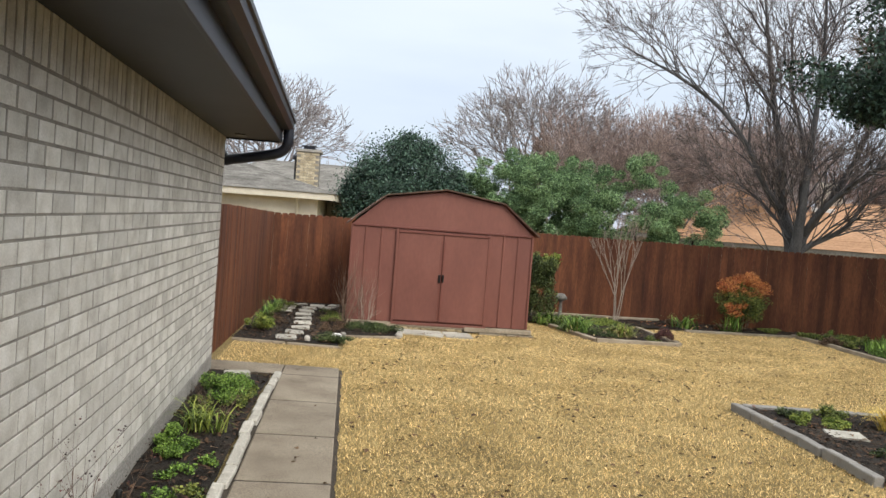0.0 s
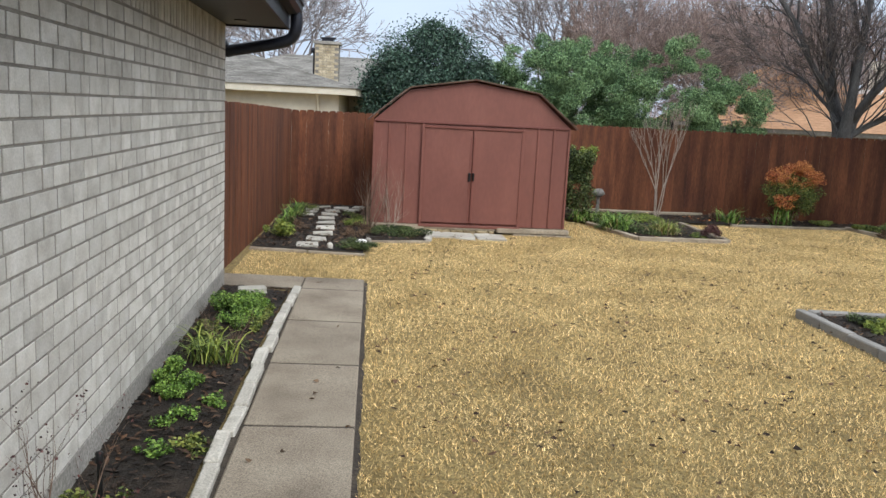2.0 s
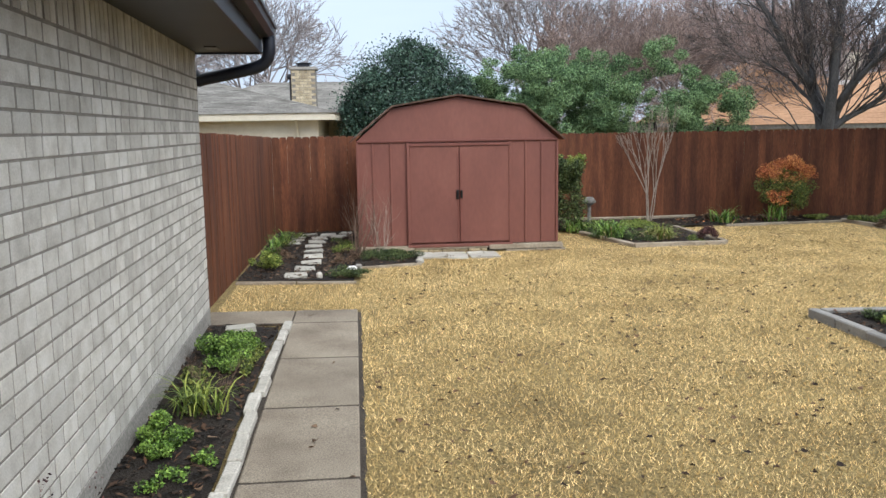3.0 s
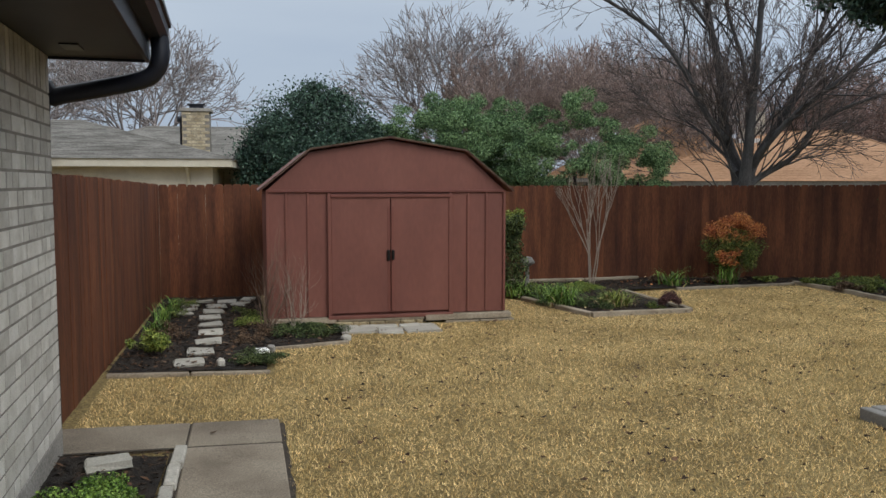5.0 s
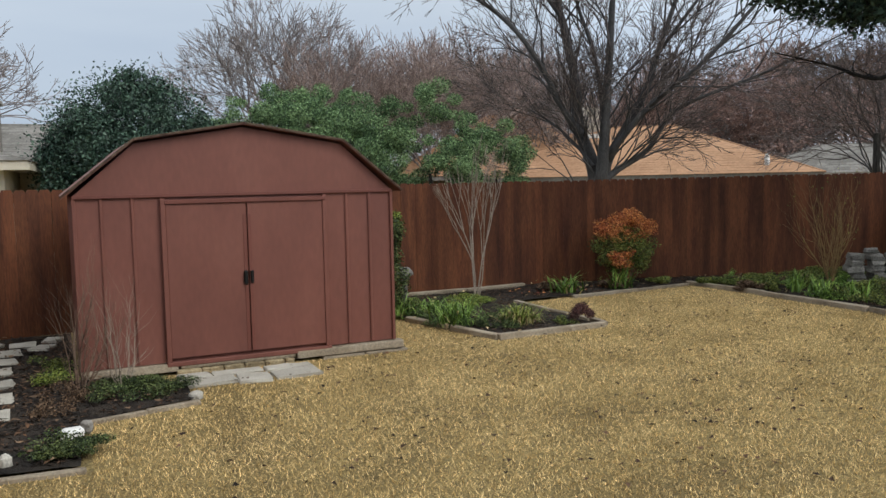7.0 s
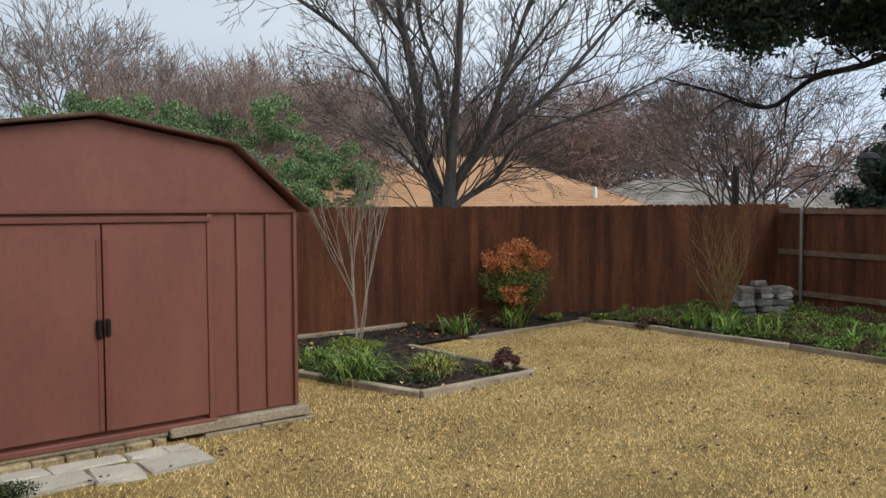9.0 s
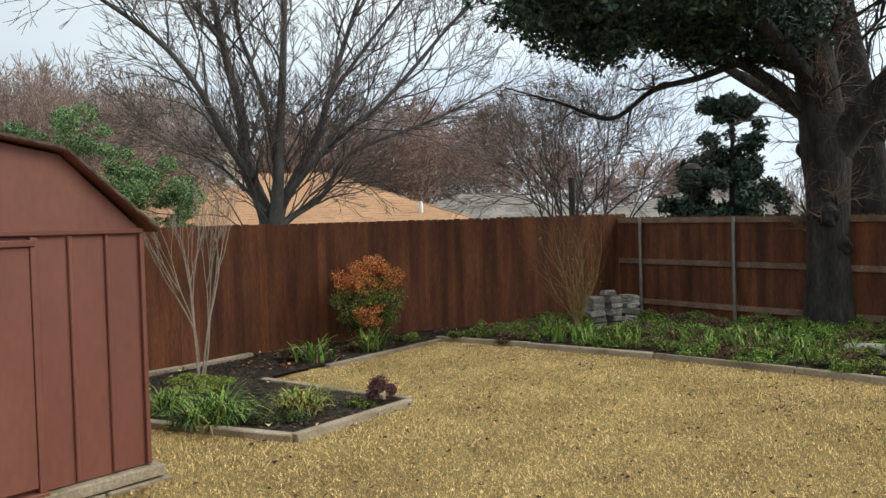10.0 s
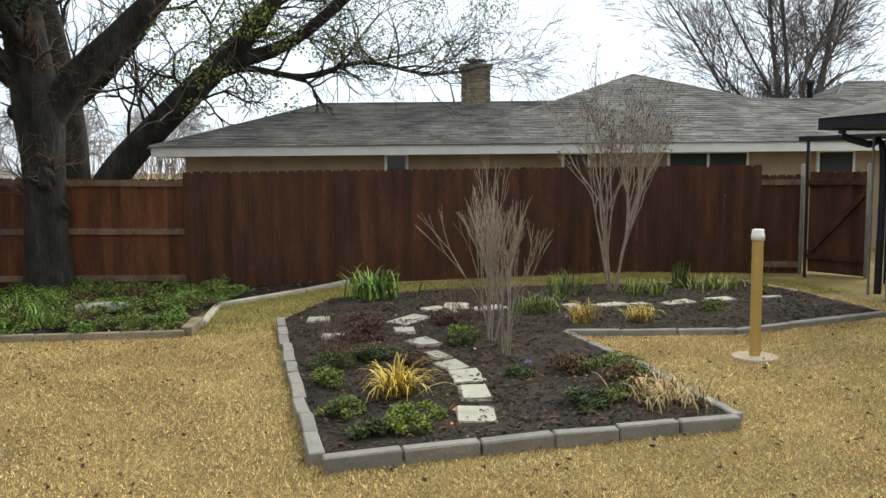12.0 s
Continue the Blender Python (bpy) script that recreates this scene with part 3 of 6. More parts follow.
v, f = tube_arrays([spline([(0.65, -0.06, 2.59, 0.055), (0.65, -0.06, 2.46, 0.055), (0.61, -0.04, 2.37, 0.055), (0.50, -0.02, 2.32, 0.055), (0.2, 0.05, 2.26, 0.055), (0.02, 0.085, 2.22, 0.055), (-0.06, 0.095, 2.12, 0.055), (-0.06, 0.095, 0.15, 0.055)], 6)], 8)
put("downspout", mesh_of("downspout", v, f, "dark", True), house, label="dark bronze elbowed downspout")
bm = bmesh.new()
r0 = [bm.verts.new(p) for p in [(0.61, 0.06, 2.71), (0.61, -12.5, 2.71), (-3.6, -12.5, 4.26), (-3.6, -3.4, 4.26), (-8, 0.06, 2.71), (-8, -12.5, 2.71)]]
bm.faces.new((r0[0], r0[1], r0[2], r0[3]))
bm.faces.new((r0[0], r0[3], r0[4]))
bm.faces.new((r0[3], r0[2], r0[5], r0[4]))
bmesh.ops.solidify(bm, geom=bm.faces[:], thickness=0.03)
part("roof", bm, "shingle", house, "grey asphalt shingle roof")
# east wing of the same house, seen past the gate
# ---- bricks (pieces) are laid last, below ----


# ---- shed ----
SHX, SHY, SHW, SHD = 1.69, 13.34, 3.10, 2.36
shed = thing("shed", (SHX, SHY, g(SHX, SHY)), "red-painted steel garden shed with a gambrel roof, double doors shut", "shed")
EZ, KZ, AZ, W2 = 1.72, 2.225, 2.385, SHW / 2
prof = [(-W2, 0.12), (W2, 0.12), (W2, EZ), (1.0, KZ - 0.02), (0, AZ - 0.02), (-1.0, KZ - 0.02), (-W2, EZ)]
bm = bmesh.new()
a = [bm.verts.new((x, 0.03, z)) for x, z in prof]
b = [bm.verts.new((x, SHD, z)) for x, z in prof]
bm.faces.new(a)
bm.faces.new(b[::-1])
for i in range(len(prof)):
    j = (i + 1) % len(prof)
    bm.faces.new((a[i], b[i], b[j], a[j]))
bmesh.ops.recalc_face_normals(bm, faces=bm.faces)
part("body", bm, "shed", shed)
rp = [(-W2 - 0.085, EZ - 0.015), (-1.0, KZ), (0, AZ), (1.0, KZ), (W2 + 0.085, EZ - 0.015)]
for i in range(4):
    (x0, z0), (x1, z1) = rp[i], rp[i + 1]
    bm = bmesh.new()
    q = [(x0, -0.05, z0), (x1, -0.05, z1), (x1, SHD + 0.05, z1), (x0, SHD + 0.05, z0)]
    lo = [bm.verts.new(p) for p in q]
    hi = [bm.verts.new((x, y, z + 0.022)) for x, y, z in q]
    bm.faces.new(hi)
    bm.faces.new(lo[::-1])
    for k in range(4):
        bm.faces.new((lo[k], lo[(k + 1) % 4], hi[(k + 1) % 4], hi[k]))
    bmesh.ops.recalc_face_normals(bm, faces=bm.faces)
    part("roof_panel", bm, "shed", shed)
    ln = math.hypot(x1 - x0, z1 - z0)
    bm = box_bm(0, -0.010, 0.006, ln, 0.0, 0.026, 0.002)
    ob = part("roof_edge", bm, "rust", shed, "thin worn brownish roof edge")
    ob.matrix_basis = Matrix.Translation((x0, -0.05, z0)) @ Matrix.Rotation(-math.atan2(z1 - z0, x1 - x0), 4, "Y")
ob = part("gable_seam", box_bm(-W2, 0.0, EZ - 0.02, W2, 0.03, EZ + 0.012, 0.004), "shed_trim", shed)
part("door_track", box_bm(-0.76, -0.032, EZ - 0.085, 0.80, 0.0, EZ - 0.045, 0.004), "shed_trim", shed)
for x in (-1.31, -1.04, -0.78, 0.80, 1.04, 1.29):
    part("wall_rib", box_bm(x - 0.014, 0.010, 0.13, x + 0.014, 0.03, EZ - 0.02, 0.006), "shed", shed)
for x in (-W2 + 0.012, W2 - 0.012):
    part("corner_trim", box_bm(x - 0.016, 0.004, 0.12, x + 0.016, 0.05, EZ - 0.02, 0.004), "shed", shed)
for x in (-0.775, 0.795):
    part("door_jamb", box_bm(x - 0.022, -0.022, 0.13, x + 0.022, 0.012, EZ - 0.03, 0.004), "shed", shed)
for x0, x1, ww in ((-0.752, 0.0, 0.0), (0.012, 0.772, 0.0)):
    d = part("door", box_bm(x0, -0.012, 0.16, x1, 0.012, EZ - 0.085, 0.004), "shed", shed)
    hx = x1 - 0.035 if x0 < -0.5 else x0 + 0.035
    part("door_edge", box_bm(hx - 0.035 if x0 > -0.5 else hx - 0.0, -0.017, 0.17, hx if x0 > -0.5 else hx + 0.035, -0.012, EZ - 0.20, 0.002), "shed_trim", d)
part("handle", box_bm(-0.046, -0.045, 0.825, -0.006, -0.012, 0.965, 0.010), "black", shed, "small black metal door pull")
part("handle", box_bm(0.018, -0.04, 0.835, 0.052, -0.012, 0.965, 0.010), "black", shed, "small black metal door pull")
part("sill", box_bm(-0.80, -0.035, 0.085, 0.83, 0.03, 0.13, 0.006), "shed", shed, "reddish door sill")
part("skid", box_bm(-1.57, -0.035, 0.035, -0.70, 0.10, 0.112, 0.012, None, 0.006), "timber", shed, "weathered grey base timber")
part("skid", box_bm(-0.68, -0.028, 0.058, 0.44, 0.10, 0.086, 0.006, None, 0.004), "timber", shed, "thin weathered timber under the door sill")
part("skid", box_bm(0.46, -0.045, 0.028, 1.63, 0.10, 0.112, 0.012, None, 0.008), "timber", shed, "weathered grey base timber")
part("skid", box_bm(0.72, -0.062, -0.05, 1.18, 0.10, 0.022, 0.010, None, 0.006), "timber", shed, "lower sunken base timber")
part("skid", box_bm(1.19, -0.062, -0.05, 1.66, 0.10, 0.022, 0.010, None, 0.006), "timber", shed, "lower sunken base timber")
part("skid", box_bm(-1.5, 0.12, -0.03, 1.5, SHD, 0.10), "timber", shed, "weathered grey base timber")
x = -0.72
for w in (0.23, 0.21, 0.205, 0.20, 0.20, 0.10):
    part("brick", box_bm(x, -0.075, -0.03, x + w - 0.008, 0.06, 0.052, 0.010, None, 0.004), "oldbrick", shed, "old yellow-brown brick under the door")
    x += w
FLAGS = [(0.92, 12.78, 0.50, 0.27, 3), (1.44, 12.76, 0.30, 0.31, -4), (1.77, 12.76, 0.44, 0.29, 2), (0.95, 13.06, 0.30, 0.19, 5), (1.27, 13.08, 0.46, 0.17, 1), (1.76, 13.07, 0.25, 0.17, -3), (2.02, 13.07, 0.20, 0.15, 3)]
for x0, y0, wx, wy, rot in FLAGS:
    s = new("flagstone", box_mesh("flagstone", "flag", wx, wy, 0.05, 0.010, 0.010))
    s.matrix_basis = pose(x0, y0, g(x0, y0) - 0.018, 0, 0, rot)
    tagged(s, "pale cracked flagstone before the shed doors", "paving stone", "flagstones before the shed")

# ---- fences ----
def picket_mesh(name, w, h, mat, ears=0.018, t=0.016):
    pr = [(-w / 2, 0), (w / 2, 0), (w / 2, h - ears), (w / 2 - ears, h), (-w / 2 + ears, h), (-w / 2, h - ears)]
    vs = [(x, 0, z) for x, z in pr] + [(x, t, z) for x, z in pr]
    fs = [(0, 1, 2, 3, 4, 5), (11, 10, 9, 8, 7, 6)] + [(i, i + 6, (i + 1) % 6 + 6, (i + 1) % 6) for i in range(6)]
    return mesh_of(name, vs, fs, mat)


def fence_run(name, a, b, h0, h1, label, mat="fence", pickets="front", posts=(), rails=(0.3, 1.0, 1.62), w=0.138, group="yard fences", seed=1):
    """A fence from a to b; the yard lies on the right-hand side of the way from a to b. pickets: 'front' (towards the yard) or 'back'."""
    r = random.Random(seed)
    L = math.hypot(b[0] - a[0], b[1] - a[1])
    ang = math.degrees(math.atan2(b[1] - a[1], b[0] - a[0]))
    top = thing(name, (a[0], a[1], 0), label, "fence", group, rot=ang)
    n = max(1, round(L / (w + 0.001)))
    step = L / n
    w = step - 0.0008
    off = 0.0 if pickets == "front" else 0.055
    kinds = [picket_mesh("picket", w, 1.0, mat), picket_mesh("picket", w, 1.0, mat, 0.022)]
    for i in range(n):
        x = (i + 0.5) * step
        wx, wy = a[0] + (b[0] - a[0]) * x / L, a[1] + (b[1] - a[1]) * x / L
        z0 = g(wx, wy) - 0.02 if i % 2 else g(wx, wy) - 0.01
        h = h0 + (h1 - h0) * x / L + r.uniform(-0.008, 0.008) - z0
        ob = new("picket", kinds[i % 2])
        ob.parent = top
        ob.matrix_basis = pose(x, off + r.uniform(-0.003, 0.003), z0, 0, r.uniform(-0.08, 0.08), 0) @ Matrix.Diagonal((1, 1, h, 1))
    def ground_at(x):
        return g(a[0] + (b[0] - a[0]) * x / L, a[1] + (b[1] - a[1]) * x / L)
    for z in rails:
        y0 = 0.018 if pickets == "front" else 0.014
        m = 3
        for k in range(m):
            x0, x1 = L * k / m, L * (k + 1) / m
            bm = bmesh.new()
            cs = []
            for x in (x0 + 0.002, x1 - 0.002):
                zz = h0 + (h1 - h0) * x / L - 1.72 + z
                cs.append([bm.verts.new(p) for p in ((x, y0, zz - 0.045), (x, y0 + 0.038, zz - 0.045), (x, y0 + 0.038, zz + 0.045), (x, y0, zz + 0.045))])
            for q in range(4):
                bm.faces.new((cs[0][q], cs[0][(q + 1) % 4], cs[1][(q + 1) % 4], cs[1][q]))
            bm.faces.new(cs[0][::-1])
            bm.faces.new(cs[1])
            part("rail", bm, "rail" if pickets == "back" else mat, top, "weathered horizontal rail" if pickets == "back" else "")
    for x in posts:
        y = -0.022 if pickets == "back" else 0.09
        top_z = h0 + (h1 - h0) * x / L - 0.03
        v, f = tube_arrays([[((x, y, ground_at(x) - 0.05), 0.03), ((x, y, top_z), 0.03), ((x, y, top_z + 0.012), 0.024), ((x, y, top_z + 0.02), 0.004)]], 10)
        put("post", mesh_of("post", v, f, "galv", True), top, label="round galvanised steel post")
    return top


fence_west = fence_run("fence", (-1.40, 8.46), (-1.40, 16.25), 1.76, 1.65, "red-brown stained cedar picket fence along the west side", seed=3)
fence_run("fence", (-1.40, 16.25), (5.6, 17.25), 1.65, 1.62, "red-brown stained cedar picket fence behind the shed", seed=4)
fence_run("fence", (5.6, 17.25), (8.0, 17.22), 1.62, 1.62, "red-brown stained cedar picket fence behind the small tree", seed=5)
fence_run("fence", (8.0, 17.22), (14.06, 14.87), 1.62, 1.66, "red-brown stained cedar picket fence behind the orange shrub", seed=6)
fence_run("fence", (13.83, 14.93), (12.78, 9.22), 1.60, 1.52, "cedar fence showing its rails and steel posts", "fence", "back", (0.50, 2.28, 4.02), (0.22, 0.93, 1.655), seed=7)
fence_run("fence", (12.68, 9.24), (12.38, 2.0), 1.63, 1.66, "dark red-brown cedar picket fence with clipped tops", "fence_d", seed=8)
fence_run("fence", (12.38, 2.0), (11.35, 0.15), 1.66, 1.66, "dark red-brown cedar picket fence with clipped tops", "fence_d", seed=9)
fence_run("fence", (11.35, 0.15), (11.05, -0.42), 1.50, 1.50, "short dark cedar fence beside the gate", "fence_d", "back", (0.62,), (0.25, 1.60), seed=10)
for z in (0.22, 0.95, 1.62):
    part("hinge", box_bm(0.08, -0.03, z - 0.03, 0.24, -0.018, z + 0.03, 0.003), "black", fence_west, "black steel gate hinge")
# gate
gate = thing("gate", (11.02, -0.46, g(11, -0.5)), "dark cedar yard gate with a diagonal brace", "gate", rot=-160.0)
pk = picket_mesh("board", 0.136, 1.62, "fence_d")
for i in range(7):
    put("board", pk, gate, (0.09 + i * 0.14, 0.05, 0.04))
for z in (0.25, 1.45):
    part("rail", box_bm(0.02, 0.0, z, 1.0, 0.045, z + 0.085, 0.004), "fence_d", gate)
ob = part("brace", box_bm(0, 0, 0, 1.42, 0.04, 0.08, 0.004), "fence_d", gate)
ob.matrix_basis = pose(0.08, 0.004, 0.32, 0, -48, 0)
part("hinge", box_bm(-0.03, -0.01, 1.42, 0.14, 0.0, 1.46, 0.002), "black", gate)
for nm, x, y in (("post", 11.05, -0.40), ("post", 10.08, -0.80)):
    v, f = tube_arrays([[((x, y, -0.15), 0.03), ((x, y, 1.66), 0.03), ((x, y, 1.675), 0.004)]], 10)
    tagged(put("gate_post", mesh_of("gate_post", v, f, "galv", True), label="round grey steel gate post"), "", "post", "gate posts")


# ---- bed edgings ----
def edging(name, pts, label, mat, piece, w=0.09, h=0.10, pname="timber", seed=1, gap=0.012, wobble=0.012, lift=0.0):
    top = thing(name, (pts[0][0], pts[0][1], 0), label, "garden edging", "bed edgings")
    r = random.Random(seed)
    for (x0, y0), (x1, y1) in zip(pts, pts[1:]):
        L = math.hypot(x1 - x0, y1 - y0)
        n = max(1, round(L / piece))
        a = math.atan2(y1 - y0, x1 - x0)
        for i in range(n):
            t0 = i / n
            l = L / n - gap
            px, py = x0 + (x1 - x0) * t0, y0 + (y1 - y0) * t0
            ex, ey = x0 + (x1 - x0) * (i + 1) / n, y0 + (y1 - y0) * (i + 1) / n
            z0, z1 = g(px, py) - 0.03, g(ex, ey) - 0.03
            me = box_mesh(pname, mat, l, w * r.uniform(0.94, 1.06), h + 0.03, 0.009, 0.003)
            ob = new(pname, me)
            ob.parent = top
            off = r.uniform(-wobble, wobble)
            ob.matrix_basis = pose(px - pts[0][0] - math.sin(a) * off, py - pts[0][1] + math.cos(a) * off, z0 + lift + r.uniform(-0.006, 0.006),
                                   r.uniform(-2, 2), -math.degrees(math.atan2(z1 - z0, L / n)) + r.uniform(-0.4, 0.4), math.degrees(a) + r.uniform(-1, 1) * (1.6 if piece < 0.6 else 0.3))
    return top


edging("bed_edging", [(-0.555, 1.2), (-0.56, 3.9), (-0.562, 6.2), (-0.545, 8.32)], "row of pale chalky edging stones beside the walk", "edge_w", 0.36, 0.075, 0.055, "stone", 2, wobble=0.014)
edging("bed_edging", [(-1.34, 10.66), (0.10, 10.62)], "weathered pale timber edge of the shed bed", "timber", 0.75, 0.065, 0.035, "timber", 3)
edging("bed_edging", [(0.14, 11.80), (1.0, 12.06)], "thin weathered timber edge in front of the shed", "timber", 0.45, 0.06, 0.035, "timber", 4)
edging("bed_edging", [(4.05, 14.95), (4.46, 13.27), (5.98, 13.34), (6.0, 13.65)], "weathered grey landscape timbers round the small tree bed", "timber", 1.3, 0.09, 0.065, "timber", 5, wobble=0.025)
edging("bed_edging", [(6.02, 13.7), (6.0, 15.5)], "weathered grey landscape timbers round the small tree bed", "timber", 1.0, 0.08, 0.05, "timber", 15)
edging("bed_edging", [(3.7, 16.95), (5.9, 16.86), (7.0, 16.9)], "weathered timber along the rear of the bed", "timber", 1.2, 0.09, 0.085, "timber", 6)
edging("bed_edging", [(7.0, 15.5), (8.3, 15.58), (9.42, 15.66)], "low weathered timber edge under the orange shrub", "timber", 1.2, 0.07, 0.05, "timber", 7)
edging("bed_edging", [(9.45, 15.75), (9.53, 14.2), (9.50, 12.4), (9.26, 10.7), (8.97, 9.16)], "weathered grey landscape timbers along the east bed", "timber", 1.45, 0.09, 0.07, "timber", 8, wobble=0.03)
edging("bed_edging", [(9.02, 9.15), (9.62, 9.03)], "short grey timber at the corner of the east bed", "timber", 0.62, 0.12, 0.11, "timber", 9)
edging("bed_edging", [(9.65, 8.98), (10.95, 8.80), (11.9, 7.55), (12.62, 6.8)], "pale thin timber edge by the east fence", "edge_w", 1.25, 0.08, 0.05, "timber", 10)
edging("bed_edging", [(4.62, 8.27), (6.4, 8.22), (8.0, 8.165), (9.42, 8.12)], "row of grey concrete edging blocks", "block", 0.45, 0.10, 0.075, "block", 11, wobble=0.01)
edging("bed_edging", [(4.50, 8.25), (4.46, 6.8), (4.37, 5.52)], "straight row of grey concrete edging blocks", "block", 0.44, 0.095, 0.09, "block", 12, wobble=0.008)
edging("bed_edging", [(4.46, 5.46), (6.1, 5.30), (7.72, 5.26), (7.1, 3.62), (7.28, 1.5)], "row of grey concrete edging blocks inside the corner", "block", 0.62, 0.08, 0.06, "block", 13, wobble=0.008)
edging("bed_edging", [(7.30, 1.45), (9.2, 1.12), (10.4, 1.12), (11.1, 3.6)], "low pale timber edge at the rear of the island bed", "timber", 1.2, 0.07, 0.04, "timber", 14)


def paver(x, y, w, d, rot, label, group, h=0.045, lift=0.02):
    bm = box_bm(-w / 2, -d / 2, 0, w / 2, d / 2, h, 0.01, jitter=0.012)
    me = bm_mesh("stepping_stone", bm, "paver")
    ob = new("stepping_stone", me)
    ob.matrix_basis = pose(x, y, g(x, y) + lift, random.uniform(-2, 2), random.uniform(-2, 2), rot)
    tagged(ob, label, "stepping stone", group)


for x, y, w, d, rot in ((5.10, 7.11, 0.36, 0.27, -14), (5.66, 6.94, 0.38, 0.23, -12), (6.18, 6.84, 0.40, 0.26, -6), (6.58, 6.85, 0.34, 0.22, 8), (7.06, 6.85, 0.28, 0.18, 20),
                        (7.68, 6.83, 0.38, 0.26, 10), (8.34, 6.87, 0.34, 0.23, -8), (8.94, 6.66, 0.52, 0.30, -52), (9.52, 6.20, 0.30, 0.28, 20), (9.66, 5.88, 0.40, 0.32, -20), (9.28, 6.13, 0.26, 0.24, 10),
                        (9.36, 5.56, 0.26, 0.44, 12), (9.27, 7.68, 0.26, 0.24, 80), (8.27, 7.65, 0.24, 0.20, 80), (9.20, 4.51, 0.22, 0.22, 10), (9.14, 4.04, 0.26, 0.42, 14), (8.98, 3.68, 0.20, 0.24, 10),
                        (8.94, 3.16, 0.24, 0.42, 8), (8.88, 2.58, 0.20, 0.38, 6), (8.82, 1.88, 0.18, 0.26, 8)):
    paver(x, y, w, d, rot, "pale rough stepping stone in dark mulch", "stepping stones of the island bed")
for i, (x, y) in enumerate(((-0.68, 11.0), (-0.60, 11.58), (-0.55, 12.16), (-0.55, 12.76), (-0.57, 13.36), (-0.60, 13.95), (-0.58, 14.5), (-0.55, 15.0), (-0.42, 15.45))):
    paver(x + 0.02, y, 0.27, 0.27, random.uniform(-9, 9), "pale square stepping stone in the shed bed", "stepping stones of the shed bed")
for x, y, s in ((-0.92, 14.3, 0.16), (-0.88, 14.7, 0.15), (-0.9, 15.1, 0.17), (-0.2, 15.2, 0.2), (-0.1, 15.7, 0.18), (-0.75, 15.6, 0.2)):
    paver(x, y, s * 1.4, s, random.uniform(0, 90), "small flat grey stone beside the shed path", "small stones of the shed bed")
paver(-0.92, 8.02, 0.26, 0.16, 14, "pale splash stone below the downspout", "", 0.05, 0.04)


def rock(name, x, y, z, sx, sy, sz, rot, label, category, group, mat="rock", parent=None, seed=0):
    bm = bmesh.new()
    bmesh.ops.create_icosphere(bm, subdivisions=2, radius=0.5)
    for v in bm.verts:
        c = v.co
        k = max(abs(c.x), abs(c.y), abs(c.z)) / 0.5
        v.co = c * (1 / k) ** 0.55
        v.co += Vector((noise.noise(v.co * 4 + Vector((seed, 0, 0))),) * 3) * 0.09
        v.co = Vector((v.co.x * sx, v.co.y * sy, (v.co.z + 0.5) * sz))
    ob = part(name, bm, mat, parent, "" if parent else label)
    ob.matrix_basis = pose(x, y, z, 0, 0, rot)
    if not parent:
        tagged(ob, label, category, group)
    return ob


rock("rock", 0.02, 11.35, g(0, 11.3) + 0.02, 0.17, 0.12, 0.09, 20, "small white rock in the shed bed", "rock", "", "pvc", None, 3)
rock("rock", 0.12, 11.5, g(0, 11.3) + 0.01, 0.07, 0.09, 0.10, 60, "small grey rock in the shed bed", "rock", "", "rock", None, 5)
rock("rock", -0.36, 10.86, g(0, 10.8) + 0.02, 0.08, 0.07, 0.10, 30, "small pale rock behind the timber edge", "rock", "", "edge_w", None, 4)
rock("rock", 0.98, 12.2, g(1, 12.2), 0.12, 0.09, 0.08, 10, "small pale rock beside the flagstones", "rock", "", "edge_w", None, 6)
pile = thing("stone_pile", (11.92, 14.12, g(11.9, 14)), "dry-stacked pile of grey field stones by the fence", "stone pile", rot=-35)
rp_ = random.Random(12)
for lvl in range(6):
    z = lvl * 0.100
    for k in range(3 if lvl < 5 else 1):
        w = rp_.uniform(0.20, 0.30)
        sb = box_bm(-w / 2, -0.15, 0, w / 2, 0.15, 0.100, 0.024, jitter=0.02)
        so = part("stone", sb, "rock", pile)
        so.matrix_basis = pose(-0.30 + k * 0.27 + rp_.uniform(-0.05, 0.05) + (0.25 if lvl == 5 else 0), rp_.uniform(-0.04, 0.04), z, rp_.uniform(-3, 3), rp_.uniform(-3, 3), rp_.uniform(-12, 12))
rock("rock", 10.7, 10.2, g(10, 10) + 0.03, 0.7, 0.4, 0.14, 80, "flat grey stone among the green ground cover", "rock", "", "rock", None, 8)

# pipe with its pad
pad = thing("pipe_post", (6.05, 4.16, g(6, 4.1)), "tan painted upright pipe with a white cap on a round pad", "pipe")
v, f = tube_arrays([[((0, 0, 0.0), 0.20), ((0, 0, 0.022), 0.20), ((0, 0, 0.028), 0.19), ((0, 0, 0.03), 0.01)]], 32)
put("pad", mesh_of("pad", v, f, "pipe_base", False), pad, label="round tan concrete pad")
v, f = tube_arrays([[((0, 0, 0.028), 0.049), ((0, 0, 1.07), 0.049)]], 24)
put("pipe", mesh_of("pipe", v, f, "pole", True), pad)
v, f = tube_arrays([[((0, 0, 1.07), 0.049), ((0, 0, 1.071), 0.058), ((0, 0, 1.13), 0.058), ((0, 0, 1.131), 0.052), ((0, 0, 1.165), 0.052), ((0, 0, 1.17), 0.046), ((0, 0, 1.171), 0.002)]], 24)
put("cap", mesh_of("cap", v, f, "pvc", False), pad, label="white plastic cap")

